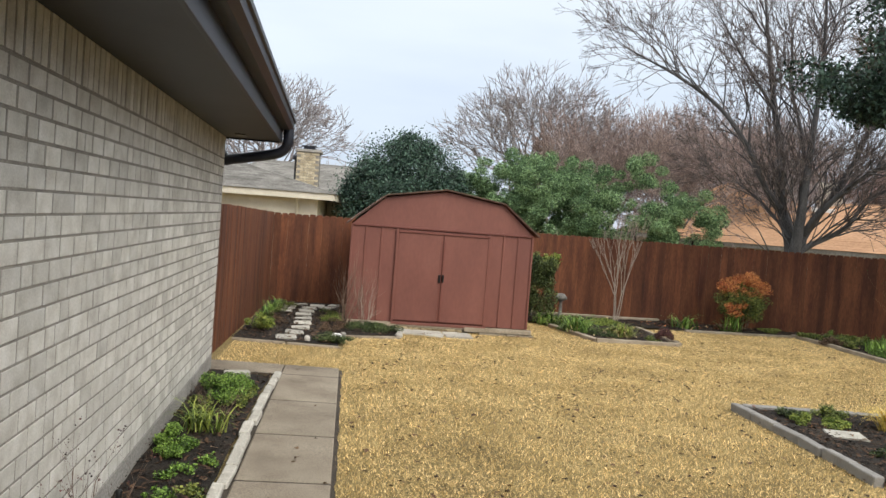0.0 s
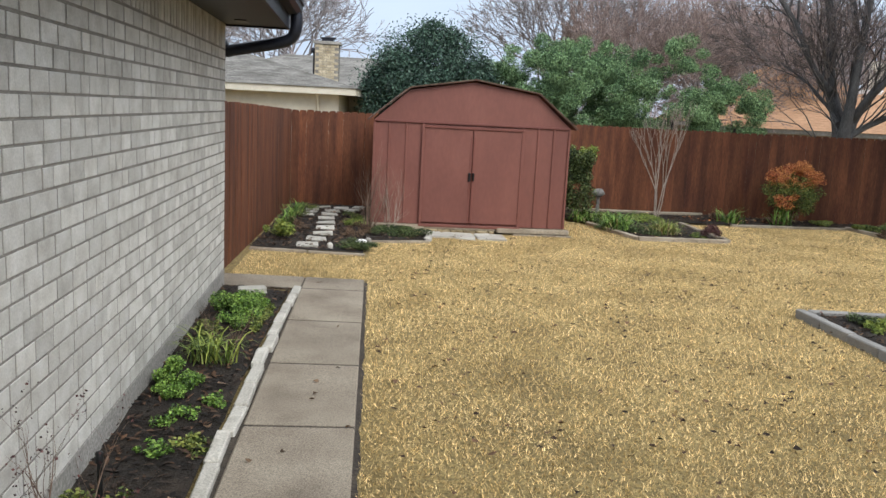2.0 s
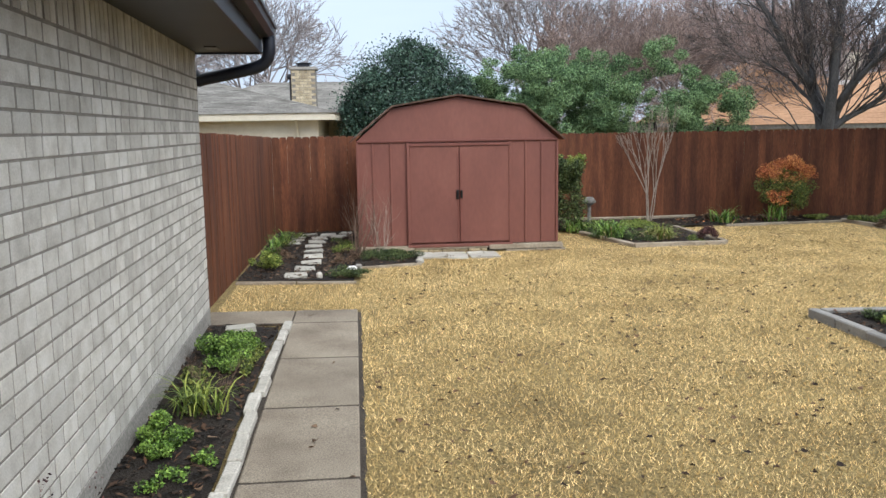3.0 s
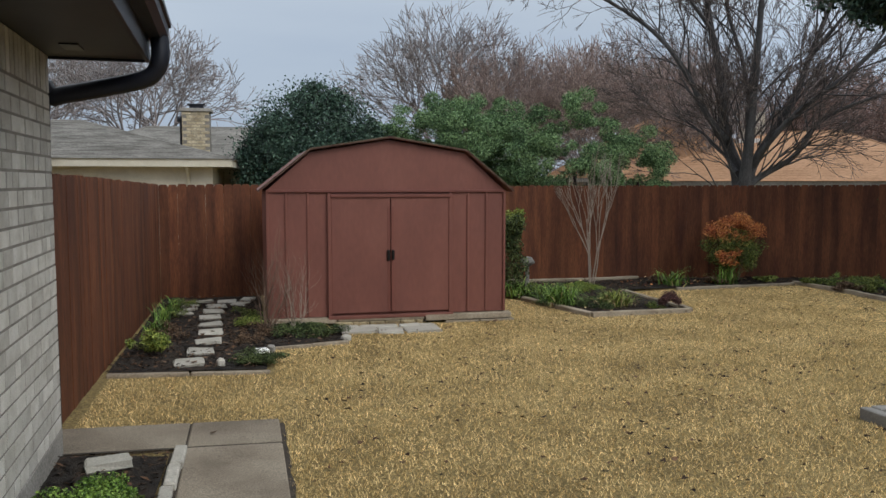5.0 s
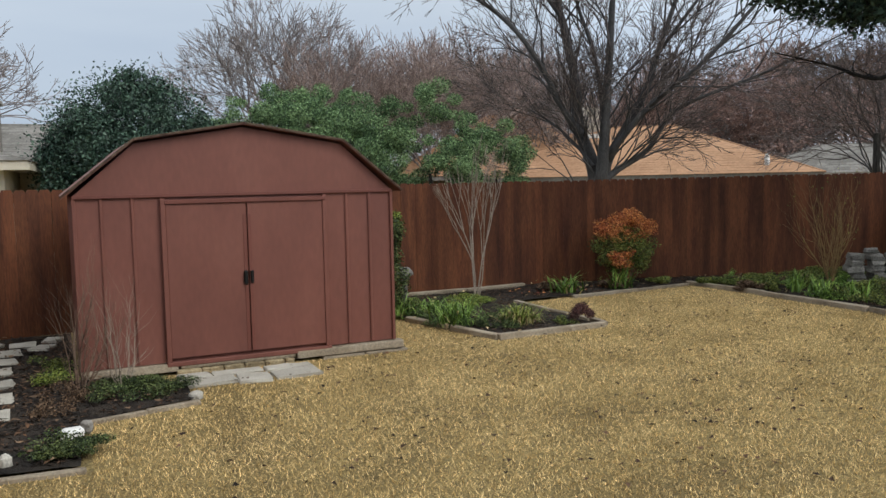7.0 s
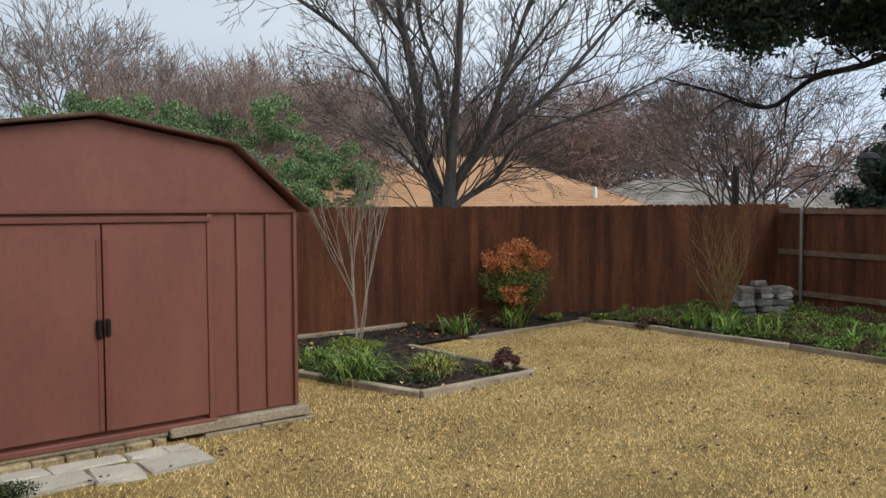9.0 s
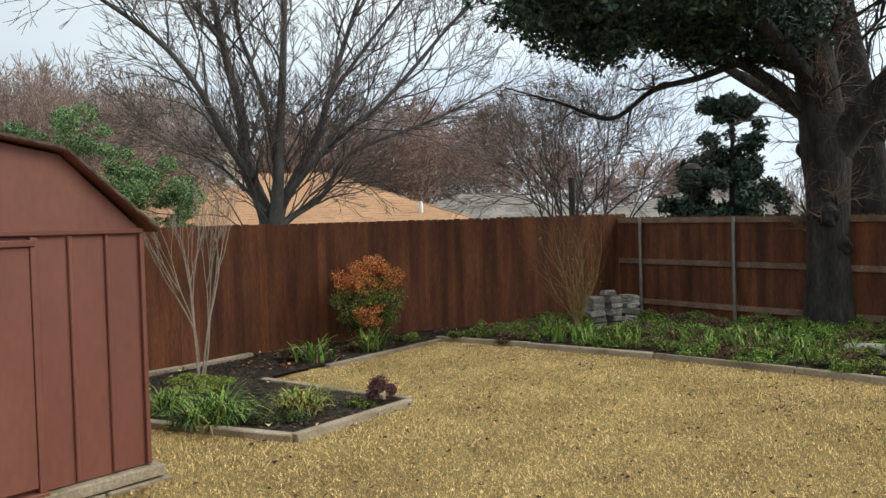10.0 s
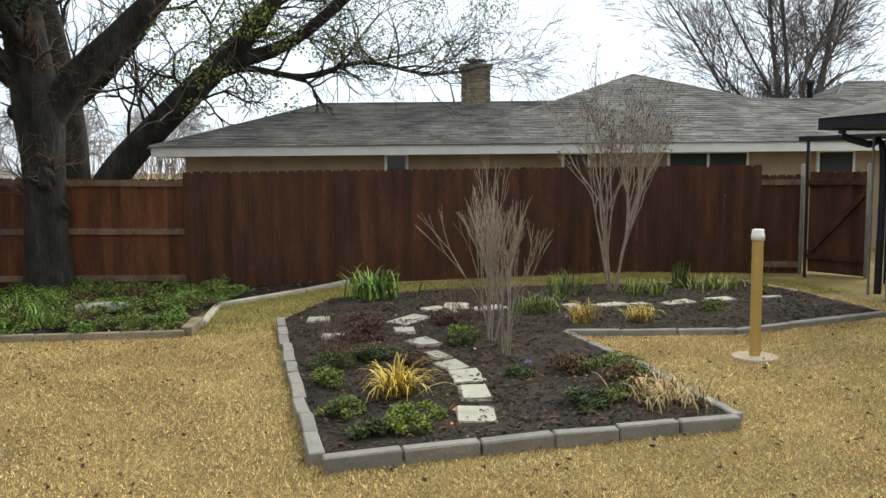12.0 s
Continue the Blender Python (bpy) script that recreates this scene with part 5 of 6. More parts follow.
# dark magnolia beyond the north-east corner
mag = thing("tree", (19.2, 14.6, -0.4), "dark evergreen magnolia with large glossy leaves", "tree", "evergreens beyond the fences")
put("trunk", tubes("trunk", [spline([(0, 0, 0, 0.12), (0, 0, 2, 0.09), (0.1, 0, 4.4, 0.03)], 5)] + [spline([(0, 0, 0.8 + k * 0.5, 0.04), (math.cos(k * 2.1) * 0.7, math.sin(k * 2.1) * 0.7, 1.3 + k * 0.5, 0.02)], 4) for k in range(6)], "bark_d", 7), mag)
cl = clumps(rng, 0, 0.1, 2.3, 1.5, 1.5, 1.15, 80, 0.27) + clumps(rng, 0.1, 0.1, 3.7, 0.8, 0.8, 1.25, 36, 0.21)
put("crown", leaves("crown", cl, 24000, 0.056, "holly", 4, 2.4), mag, kind="stuff")


def evergreen(at, label, crown, n, size, mat, seed, trunk=1.2, group="evergreens beyond the fences"):
    t = thing("tree", at, label, "tree", group)
    put("trunk", tubes("trunk", [spline([(0, 0, 0, 0.2), (0.05, 0, trunk, 0.12), (0, 0.05, trunk * 1.8, 0.04)], 5)], "bark_d", 8), t)
    put("crown", leaves("crown", crown, n, size, mat, seed, 2.0), t, kind="stuff")
    return t


evergreen((1.9, 27.5, -0.3), "broad rounded dark evergreen", clumps(rng, 0, 0, 2.45, 2.1, 1.9, 2.3, 150, 0.34) + [(0, 0, 2.4, 2.2, 2.0, 2.35)] * 2, 110000, 0.045, "holly", 5)
evergreen((7.2, 26.6, -0.3), "soft green pine with loose feathery foliage", clumps(rng, -0.6, 0, 2.7, 2.0, 1.5, 1.9, 130, 0.26), 84000, 0.029, "pine", 6)
evergreen((9.6, 26.2, -0.3), "soft green pine with loose feathery foliage", clumps(rng, 0, 0, 2.5, 1.7, 1.5, 2.2, 130, 0.26), 84000, 0.029, "pine", 7)
evergreen((5.2, 28.0, -0.3), "soft green pine with loose feathery foliage", clumps(rng, 0, 0, 2.6, 1.5, 1.5, 2.3, 110, 0.26), 70000, 0.029, "pine", 8)
evergreen((6.6, 28.4, -0.3), "soft green pine with loose feathery foliage", clumps(rng, 0.8, 0, 3.0, 2.0, 1.2, 1.6, 120, 0.24), 70000, 0.029, "pine", 18)
evergreen((11.6, 26.0, -0.3), "soft green pine with loose feathery foliage", clumps(rng, -0.3, 0, 2.2, 1.3, 1.3, 1.7, 80, 0.24), 47600, 0.029, "pine", 9, 1.1)
evergreen((4.4, 29.0, -0.3), "soft green pine with loose feathery foliage", clumps(rng, 0, 0, 2.3, 1.1, 1.1, 1.6, 70, 0.26), 42000, 0.029, "pine", 19)
evergreen((-6.6, 22.5, -0.2), "dark evergreen beside the neighbour's roof", clumps(rng, 0, 0, 3.0, 1.6, 1.6, 2.2, 50, 0.5), 12000, 0.09, "holly", 10)


def vase(seed, height, spread, n=6, r=0.22):
    """Limbs of a vase-shaped bare tree."""
    q = random.Random(seed)
    out = [[(0, 0, 0, r * 1.4), (0, 0, height * 0.12, r * 1.0), (0.05, 0, height * 0.25, r * 0.7)]]
    for i in range(n):
        a = 2 * math.pi * i / n + q.uniform(-0.3, 0.3)
        s = spread * q.uniform(0.6, 1.1)
        h = height * q.uniform(0.85, 1.05)
        k = q.uniform(0.12, 1.0) ** 0.6
        h *= 0.98 - 0.36 * k * k * k
        s *= k
        out.append([(0, 0, height * 0.16, r * 0.6), (math.cos(a) * s * 0.3, math.sin(a) * s * 0.3, h * 0.42, r * 0.38), (math.cos(a) * s * 0.65, math.sin(a) * s * 0.65, h * 0.66, r * 0.22), (math.cos(a) * s, math.sin(a) * s, h * 0.9, 0.02)])
    return out


# distant bare trees; far_twig carries the haze in its colour
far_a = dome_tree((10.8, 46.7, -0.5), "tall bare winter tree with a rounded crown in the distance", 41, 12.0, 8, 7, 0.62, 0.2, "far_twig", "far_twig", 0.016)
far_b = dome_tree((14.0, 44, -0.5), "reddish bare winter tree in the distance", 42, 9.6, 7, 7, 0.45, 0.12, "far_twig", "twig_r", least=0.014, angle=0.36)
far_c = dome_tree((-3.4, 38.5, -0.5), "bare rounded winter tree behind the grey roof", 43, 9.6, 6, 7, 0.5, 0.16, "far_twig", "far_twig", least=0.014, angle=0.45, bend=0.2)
small_a = dome_tree((17.9, 17.6, -0.4), "slender many-stemmed bare tree beyond the corner", 44, 6.8, 7, 6, 0.5, 0.06, least=0.0055, angle=0.4, bend=0.2)


def again(src, x, y, rot, s, label):
    c = copy_thing(src, pose(x, y, -0.5, 0, 0, rot) @ Matrix.Diagonal((s, s, s, 1)))
    tagged(c, label)
    return c


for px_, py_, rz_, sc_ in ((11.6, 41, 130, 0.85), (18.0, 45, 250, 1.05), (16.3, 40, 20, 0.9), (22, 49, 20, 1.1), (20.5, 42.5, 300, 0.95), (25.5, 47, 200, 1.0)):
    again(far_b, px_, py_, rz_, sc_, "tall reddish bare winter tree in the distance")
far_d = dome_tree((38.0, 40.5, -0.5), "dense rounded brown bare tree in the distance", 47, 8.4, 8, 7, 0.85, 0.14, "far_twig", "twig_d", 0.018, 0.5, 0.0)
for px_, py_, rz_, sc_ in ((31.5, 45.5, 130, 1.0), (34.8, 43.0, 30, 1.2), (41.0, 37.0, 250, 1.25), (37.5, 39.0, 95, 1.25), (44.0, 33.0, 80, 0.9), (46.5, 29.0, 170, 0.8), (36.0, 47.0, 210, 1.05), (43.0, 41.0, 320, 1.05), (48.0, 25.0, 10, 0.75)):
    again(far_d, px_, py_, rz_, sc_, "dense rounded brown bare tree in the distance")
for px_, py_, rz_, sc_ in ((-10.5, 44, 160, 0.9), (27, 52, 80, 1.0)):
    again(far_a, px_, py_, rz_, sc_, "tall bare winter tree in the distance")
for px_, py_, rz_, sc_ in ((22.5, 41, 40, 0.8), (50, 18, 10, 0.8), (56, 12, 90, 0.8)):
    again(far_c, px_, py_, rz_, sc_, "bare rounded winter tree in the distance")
again(big_tree, 23.8, -10.4, 150, 0.85, "large bare tree with spreading limbs beyond the east house")
again(small_a, 19.6, 19.4, 120, 1.0, "slender many-stemmed bare tree beyond the corner")

# low thicket closing the horizon
thick = thing("distant_thicket", (0, 0, 0), "hazy belt of bare brown woodland in the distance", "woodland", kind="stuff")
r_ = random.Random(77)
paths = []
for i in range(5200):
    a = r_.uniform(-0.9, 3.3)
    d = r_.uniform(62, 95)
    x, y = 5 + d * math.cos(a), 5 + d * math.sin(a)
    h = r_.uniform(1.5, 6.2) * (0.75 + 0.3 * math.sin(a * 9))
    px, py, pz = x, y, r_.uniform(-1, 1.5)
    p = [((px, py, pz), 0.05)]
    for k in range(3):
        px, py, pz = px + r_.gauss(0, 0.35), py + r_.gauss(0, 0.35), pz + h / 3
        p.append(((px, py, pz), 0.045 - 0.011 * k))
    paths.append(p)
put("twigs", tubes("twigs", paths, "twig_r", 3), thick, kind="stuff")


# ---- garden plants ----
def strap(name, at, label, category, n, length, mat, seed, w=0.016, droop=1.0, group="strap-leaved plants", spread=0.06, dry=0, lean=0.55):
    r = random.Random(seed)
    def build(count, mt, ln, part_name):
        vs, fs = [], []
        for _ in range(count):
            a, l = r.uniform(0, 6.28), ln * r.uniform(0.6, 1.15)
            x, y, z = r.gauss(0, spread), r.gauss(0, spread), 0.0
            e = r.uniform(0.15, lean)
            ca, sa = math.cos(a), math.sin(a)
            b = len(vs)
            for k in range(6):
                t = k / 5
                hw = w * 0.5 * (1 - t ** 2.2) * r.uniform(0.9, 1.1) + 0.0008
                vs += [(x - sa * hw, y + ca * hw, z), (x + sa * hw, y - ca * hw, z)]
                e2 = e + droop * t * t * 1.9
                x, y, z = x + ca * math.sin(e2) * l / 5, y + sa * math.sin(e2) * l / 5, max(0.004, z + math.cos(e2) * l / 5)
            for k in range(5):
                q = b + 2 * k
                fs.append((q, q + 1, q + 3, q + 2))
        return np.array(vs), np.array(fs)
    t = thing(name, at, label, category, group)
    put("leaves", mesh_of("leaves", *build(n, mat, length, "leaves"), mat), t, kind="stuff")
    if dry:
        put("dry_leaves", mesh_of("dry_leaves", *build(dry, "straw", length * 0.75, "dry"), "straw"), t, label="dry straw-coloured leaves", kind="stuff")
    return t


def leafy(name, at, label, category, blobs, n, size, mat, seed, group="low leafy plants", stems=None, long=1.3):
    t = thing(name, at, label, category, group)
    q = random.Random(seed)
    sub = []
    for bx, by, bz, rx, ry, rz in blobs:
        for _ in range(9):
            a, d, f = q.uniform(0, 6.28), q.uniform(0.15, 0.95), q.uniform(0.22, 0.48)
            sub.append((bx + math.cos(a) * d * rx, by + math.sin(a) * d * ry, max(0.01, bz + q.uniform(-0.8, 0.9) * rz * (1.1 - d)), rx * f, ry * f, rz * f * 1.3))
    put("foliage", leaves("foliage", sub, n, size, mat, seed, long, 0.4), t, kind="stuff")
    return t


def twiggy(name, at, label, category, seed, stems, height, spread, mat="stem", r=0.008, levels=1, kids=3, group="bare shrubs", length=None, tips=None, tipmat="leaf_b", up=0.1, angle=0.5, wob=0.14, sides=5, tipsize=0.018):
    q = random.Random(seed)
    t = thing(name, at, label, category, group)
    main, small = [], []
    for i in range(stems):
        a = 2 * math.pi * i / stems + q.uniform(-0.4, 0.4)
        s = spread * q.uniform(0.4, 1.0) / height
        sprout(q, (math.cos(a) * 0.03, math.sin(a) * 0.03, -0.02), (math.cos(a) * s, math.sin(a) * s, 1), height * q.uniform(0.75, 1.05), r * q.uniform(0.8, 1.2), levels, [main, small, small], kids, up, wob, angle, 0.45, 0.3, 7)
    put("stems", tubes("stems", main, mat, sides), t, kind="stuff")
    if small:
        put("twigs", tubes("twigs", small, mat, 3), t, kind="stuff")
    if tips and small:
        ends = [p[-1][0] for p in small]
        c = [(e[0], e[1], e[2], 0.03, 0.03, 0.035) for e in ends]
        put("seed_heads", leaves("seed_heads", c, tips, tipsize, tipmat, seed, 1.2), t, kind="stuff")
    return t


def at(x, y, lift=0.03):
    return (x, y, g(x, y) + lift)


# bed by the house wall
leafy("parsley_clump", at(-0.93, 7.15), "dense bright green curly herb clump by the wall", "plant", [(0, 0, 0.09, 0.23, 0.30, 0.13), (0.08, 0.2, 0.08, 0.17, 0.2, 0.10), (0.08, -0.3, 0.07, 0.14, 0.2, 0.08)], 13000, 0.013, "leaf_g", 1)
leafy("parsley_clump", at(-0.96, 5.42), "bright green leafy clump in dark mulch", "plant", [(0, 0, 0.07, 0.13, 0.18, 0.09), (-0.02, -0.22, 0.04, 0.10, 0.11, 0.06)], 5600, 0.013, "leaf_g", 2)
strap("daylily", at(-0.87, 5.86), "yellow-green arching strap-leaved plant", "plant", 80, 0.36, "leaf_y", 3, 0.011, 1.3, lean=0.8)
leafy("low_plant", at(-1.0, 6.25), "mid-green feathery low plant", "plant", [(0, 0, 0.07, 0.13, 0.26, 0.10)], 2000, 0.018, "leaf_m", 4)
twiggy("dry_shrub", at(-0.85, 6.2), "small dry brown stems among the herbs", "plant", 5, 7, 0.3, 0.25, "stem_d", 0.004)
leafy("low_plant", at(-0.72, 7.0), "blue-green low plant beside the edging stones", "plant", [(0, 0, 0.05, 0.09, 0.4, 0.06)], 1500, 0.018, "leaf_m", 6)
for k, (x, y, s) in enumerate(((-0.85, 4.85, 0.12), (-0.72, 4.45, 0.12), (-0.88, 4.4, 0.1), (-1.0, 3.9, 0.14), (-0.7, 5.1, 0.08), (-0.95, 3.5, 0.16), (-0.75, 3.2, 0.14), (-0.85, 2.7, 0.16))):
    leafy("seedling", at(x, y, 0.02), "small green seedlings in the mulch", "plant", [(0, 0, 0.035, s, s * 1.2, 0.045)], int(3600 * s), 0.016, "leaf_g" if k % 2 == 0 else "leaf_m", 30 + k)
twiggy("rose_bush", (-0.92, 3.35, 0.02), "bare rose stems with dried red hips by the wall", "shrub", 8, 6, 0.52, 0.22, "stem_d", 0.005, 1, 2, tips=260, tipmat="leaf_p", tipsize=0.010)


def litter(name, poly, count, mat, size, label, seed, lift=0.03):
    r = random.Random(seed)
    xs, ys = [p[0] for p in poly], [p[1] for p in poly]
    vs, fs, k = [], [], 0
    while k < count:
        x, y = r.uniform(min(xs), max(xs)), r.uniform(min(ys), max(ys))
        if not in_poly(x, y, poly):
            continue
        k += 1
        s, a, z = size * r.uniform(0.6, 1.3), r.uniform(0, 6.28), g(x, y) + lift
        c, n = math.cos(a), math.sin(a)
        b = len(vs)
        vs.append((x, y, z + 0.008))
        for j in range(6):
            t = a + j * math.pi / 3
            rr = s * (1.0 if j % 2 == 0 else 0.45)
            vs.append((x + math.cos(t) * rr, y + math.sin(t) * rr * 0.8, z + r.uniform(0, 0.022)))
        for j in range(6):
            fs.append((b, b + 1 + j, b + 1 + (j + 1) % 6))
    return put(name, mesh_of(name, np.array(vs), np.array(fs), mat), label=label, kind="stuff")


litter("fallen_leaves", [(0.15, 2), (8.8, 2), (9.2, 15), (0.3, 12.4)], 1300, "leaf_k", 0.026, "scattered dark dry oak leaves on the lawn", 5, 0.024)
litter("fallen_leaves", BED_HOUSE, 46, "leaf_b", 0.035, "dry brown leaves on the mulch", 6, 0.055)
litter("fallen_leaves", BED_ISLAND, 420, "leaf_b", 0.022, "dry brown leaves on the mulch", 7, 0.07)
litter("fallen_leaves", BED_EAST, 260, "straw", 0.025, "dry pale leaves among the ground cover", 17, 0.07)
litter("fallen_leaves", BED_ISLAND, 70, "leaf_o", 0.02, "orange-brown fallen leaves on the mulch", 18, 0.07)
litter("fallen_leaves", BED_SHED, 190, "leaf_b", 0.035, "dry brown leaves in the shed bed", 8, 0.06)
litter("fallen_leaves", BED_TREE, 60, "straw", 0.035, "dry pale leaves in the tree bed", 9, 0.06)
litter("fallen_leaves", [(-0.5, 3), (0.1, 3), (0.1, 8.9), (-0.5, 8.9)], 9, "leaf_b", 0.025, "dry leaves on the walk", 10, 0.03)

# shed bed
for k, (x, y, s, mt) in enumerate(((-1.1, 11.9, 0.2, "leaf_y"), (-0.95, 12.4, 0.22, "leaf_b"), (-1.1, 13.1, 0.2, "leaf_b"), (-1.05, 14.2, 0.2, "leaf_m"), (-1.0, 15.0, 0.2, "leaf_m"),
                                   (-0.1, 11.05, 0.2, "leaf_d"), (0.0, 12.5, 0.25, "leaf_b"), (-0.1, 13.3, 0.22, "leaf_y"), (-0.15, 14.0, 0.25, "leaf_m"), (0.6, 12.45, 0.22, "leaf_d"), (0.35, 12.3, 0.22, "leaf_d"), (-0.1, 12.1, 0.18, "leaf_b"))):
    leafy("ground_cover", at(x, y), "low leafy ground cover in the shed bed", "plant", [(0, 0, 0.06, s, s * 1.1, 0.09)], int(6000 * s), 0.013, mt, 50 + k)
leafy("ground_cover", at(-0.08, 10.95), "low dark green ground cover at the bed's corner", "plant", [(0, 0, 0.04, 0.36, 0.16, 0.06)], 5200, 0.012, "leaf_d", 70)
leafy("ground_cover", at(0.55, 12.6), "low dark green ground cover along the shed", "plant", [(0, 0, 0.07, 0.42, 0.22, 0.10)], 8000, 0.012, "leaf_d", 71)
for k, (x, y) in enumerate(((-1.15, 13.6), (-1.1, 14.5), (-1.12, 12.6))):
    strap("daylily", at(x, y), "green strap-leaved clump by the west fence", "plant", 45, 0.30, "leaf_g", 80 + k, 0.014)
leafy("low_plant", at(-1.08, 11.5), "yellowing low shrub by the west fence", "plant", [(0, 0, 0.14, 0.2, 0.25, 0.16)], 1800, 0.02, "leaf_y", 83)
twiggy("bare_shrub", at(0.12, 12.75), "bare pinkish-brown shrub beside the shed", "shrub", 84, 9, 0.95, 0.42, "stem_d", 0.007, 1, 4)
twiggy("bare_shrub", at(0.45, 12.7), "bare pale shrub in front of the shed", "shrub", 85, 5, 0.75, 0.35, "stem", 0.006, 1, 3)

# tree bed
def crape(at_, label, seed, stems, L, level, spread, r=0.018, angle=0.26, tips=0, mat="stem", name="crape_myrtle", category="small tree"):
    q = random.Random(seed)
    t = thing(name, at_, label, category, "bare multi-stemmed trees")
    small, fine = [], []
    for i in range(stems):
        a, e = 6.283 * i / stems + q.uniform(-0.5, 0.5), spread * q.uniform(0.4, 1.1)
        fork(q, (math.cos(a) * 0.03, math.sin(a) * 0.03, -0.03), (math.cos(a) * math.sin(e), math.sin(a) * math.sin(e), math.cos(e)), L * q.uniform(0.85, 1.1), r * q.uniform(0.8, 1.1), level, small, fine, 0.08, angle, 0.05, 0.84, 0.0028)
    every = small + fine
    thick = [p for p in every if p[0][1] > 0.006]
    put("stems", tubes("stems", thick, mat, 6), t, kind="stuff")
    thin = [p for p in every if p[0][1] <= 0.006]
    if thin:
        put("twigs", tubes("twigs", thin, mat, 3), t, kind="stuff")
    if tips and thin:
        c = [(p[-1][0][0], p[-1][0][1], p[-1][0][2], 0.025, 0.025, 0.03) for p in thin]
        put("seed_heads", leaves("seed_heads", c, tips, 0.016, "leaf_b", seed, 1.2), t, kind="stuff")
    return t


crape(at(5.83, 16.38, 0), "slender pale multi-stemmed bare tree in the tree bed", 91, 4, 0.66, 4, 0.07, 0.015, 0.16)
for k, (x, y, l) in enumerate(((4.40, 14.24, 0.42), (4.05, 15.24, 0.36), (4.5, 15.1, 0.30))):
    strap("daylily", at(x, y), "green arching strap-leaved clump", "plant", 230 if k == 0 else 110, l * 1.15, "leaf_g", 100 + k, 0.013, 1.3, dry=8, lean=1.0, spread=0.10)
strap("daylily", at(5.08, 13.88), "yellow-green strap-leaved clump with dry leaves", "plant", 190, 0.40, "leaf_y", 106, 0.013, 1.3, dry=90, lean=1.0, spread=0.09)
for k, (x, y, s, mt) in enumerate(((4.35, 14.3, 0.3, "leaf_d"), (4.3, 14.9, 0.3, "leaf_d"), (4.7, 15.3, 0.3, "leaf_m"), (5.5, 15.7, 0.25, "leaf_y"), (4.62, 13.9, 0.2, "leaf_d"), (4.85, 13.75, 0.16, "leaf_d"), (5.6, 13.62, 0.18, "leaf_m"),
                                   (4.4, 15.6, 0.3, "leaf_d"), (5.2, 15.6, 0.3, "leaf_y"), (5.55, 16.1, 0.25, "leaf_y"), (4.95, 14.35, 0.2, "leaf_d"), (4.5, 16.1, 0.3, "leaf_m"))):
    leafy("ground_cover", at(x, y), "low green ground cover in the tree bed", "plant", [(0, 0, 0.04, s, s, 0.06)], int(8000 * s), 0.013, mt, 110 + k)
leafy("barberry", at(5.79, 13.55), "small round purple-brown shrub", "shrub", [(0, 0, 0.14, 0.17, 0.17, 0.13)], 4200, 0.013, "leaf_p", 120)
leafy("evergreen_shrub", at(3.95, 15.6), "upright dark green shrub beside the shed", "shrub", [(0, 0, 0.55, 0.40, 0.35, 0.55), (0.1, 0.1, 1.1, 0.34, 0.3, 0.33), (-0.1, 0, 0.9, 0.35, 0.3, 0.3)], 15000, 0.026, "leaf_d", 121)
leafy("evergreen_shrub", at(4.15, 16.1), "pale-tipped loose shrub behind the shed", "shrub", [(0, 0, 1.15, 0.32, 0.3, 0.3)], 2200, 0.03, "leaf_y", 122)
for k, (x, y) in enumerate(((7.15, 15.89), (8.20, 15.85))):
    strap("daylily", at(x, y), "bright green upright strap-leaved clump", "plant", 60, 0.46, "leaf_g", 125 + k, 0.02, 0.9, dry=10, lean=0.8, spread=0.1)
for k, (x, y, s) in enumerate(((8.1, 16.0, 0.3), (9.1, 15.95, 0.25), (7.1, 16.2, 0.25), (9.6, 15.4, 0.25), (9.7, 14.6, 0.3))):
    leafy("ground_cover", at(x, y), "low green ground cover under the north fence", "plant", [(0, 0, 0.06, s, s * 0.8, 0.08)], int(8000 * s), 0.024, "leaf_m" if k % 2 else "leaf_b", 130 + k)
litter("fallen_leaves", [(6.5, 15.7), (8.3, 15.8), (7.4, 16.6), (6.2, 16.4)], 60, "leaf_o", 0.03, "orange-brown fallen leaves", 11, 0.06)

# orange shrub
nan = thing("nandina", at(8.58, 16.25), "orange-red topped leafy shrub, green below", "shrub")
put("stems", tubes("stems", [[((0.03 * k - 0.1, 0.02 * (k % 3), 0), 0.008), ((0.1 * (k - 4), 0.05 * (k % 3), 0.9), 0.004)] for k in range(9)], "stem_d", 4), nan, kind="stuff")
cc = clumps(rng, 0, 0, 0.55, 0.55, 0.38, 0.42, 90, 0.13)
put("green_foliage", leaves("green_foliage", cc, 12000, 0.018, "leaf_m", 140, 1.7), nan, label="dull green lower foliage", kind="stuff")
cc = clumps(rng, 0.0, 0, 0.93, 0.60, 0.38, 0.23, 60, 0.10) + clumps(rng, 0.1, 0, 1.12, 0.35, 0.25, 0.12, 14, 0.07) + clumps(rng, -0.32, -0.3, 0.5, 0.22, 0.12, 0.16, 12, 0.09)
put("orange_foliage", leaves("orange_foliage", cc, 12000, 0.017, "leaf_o", 141, 1.7), nan, label="orange-red upper foliage", kind="stuff")

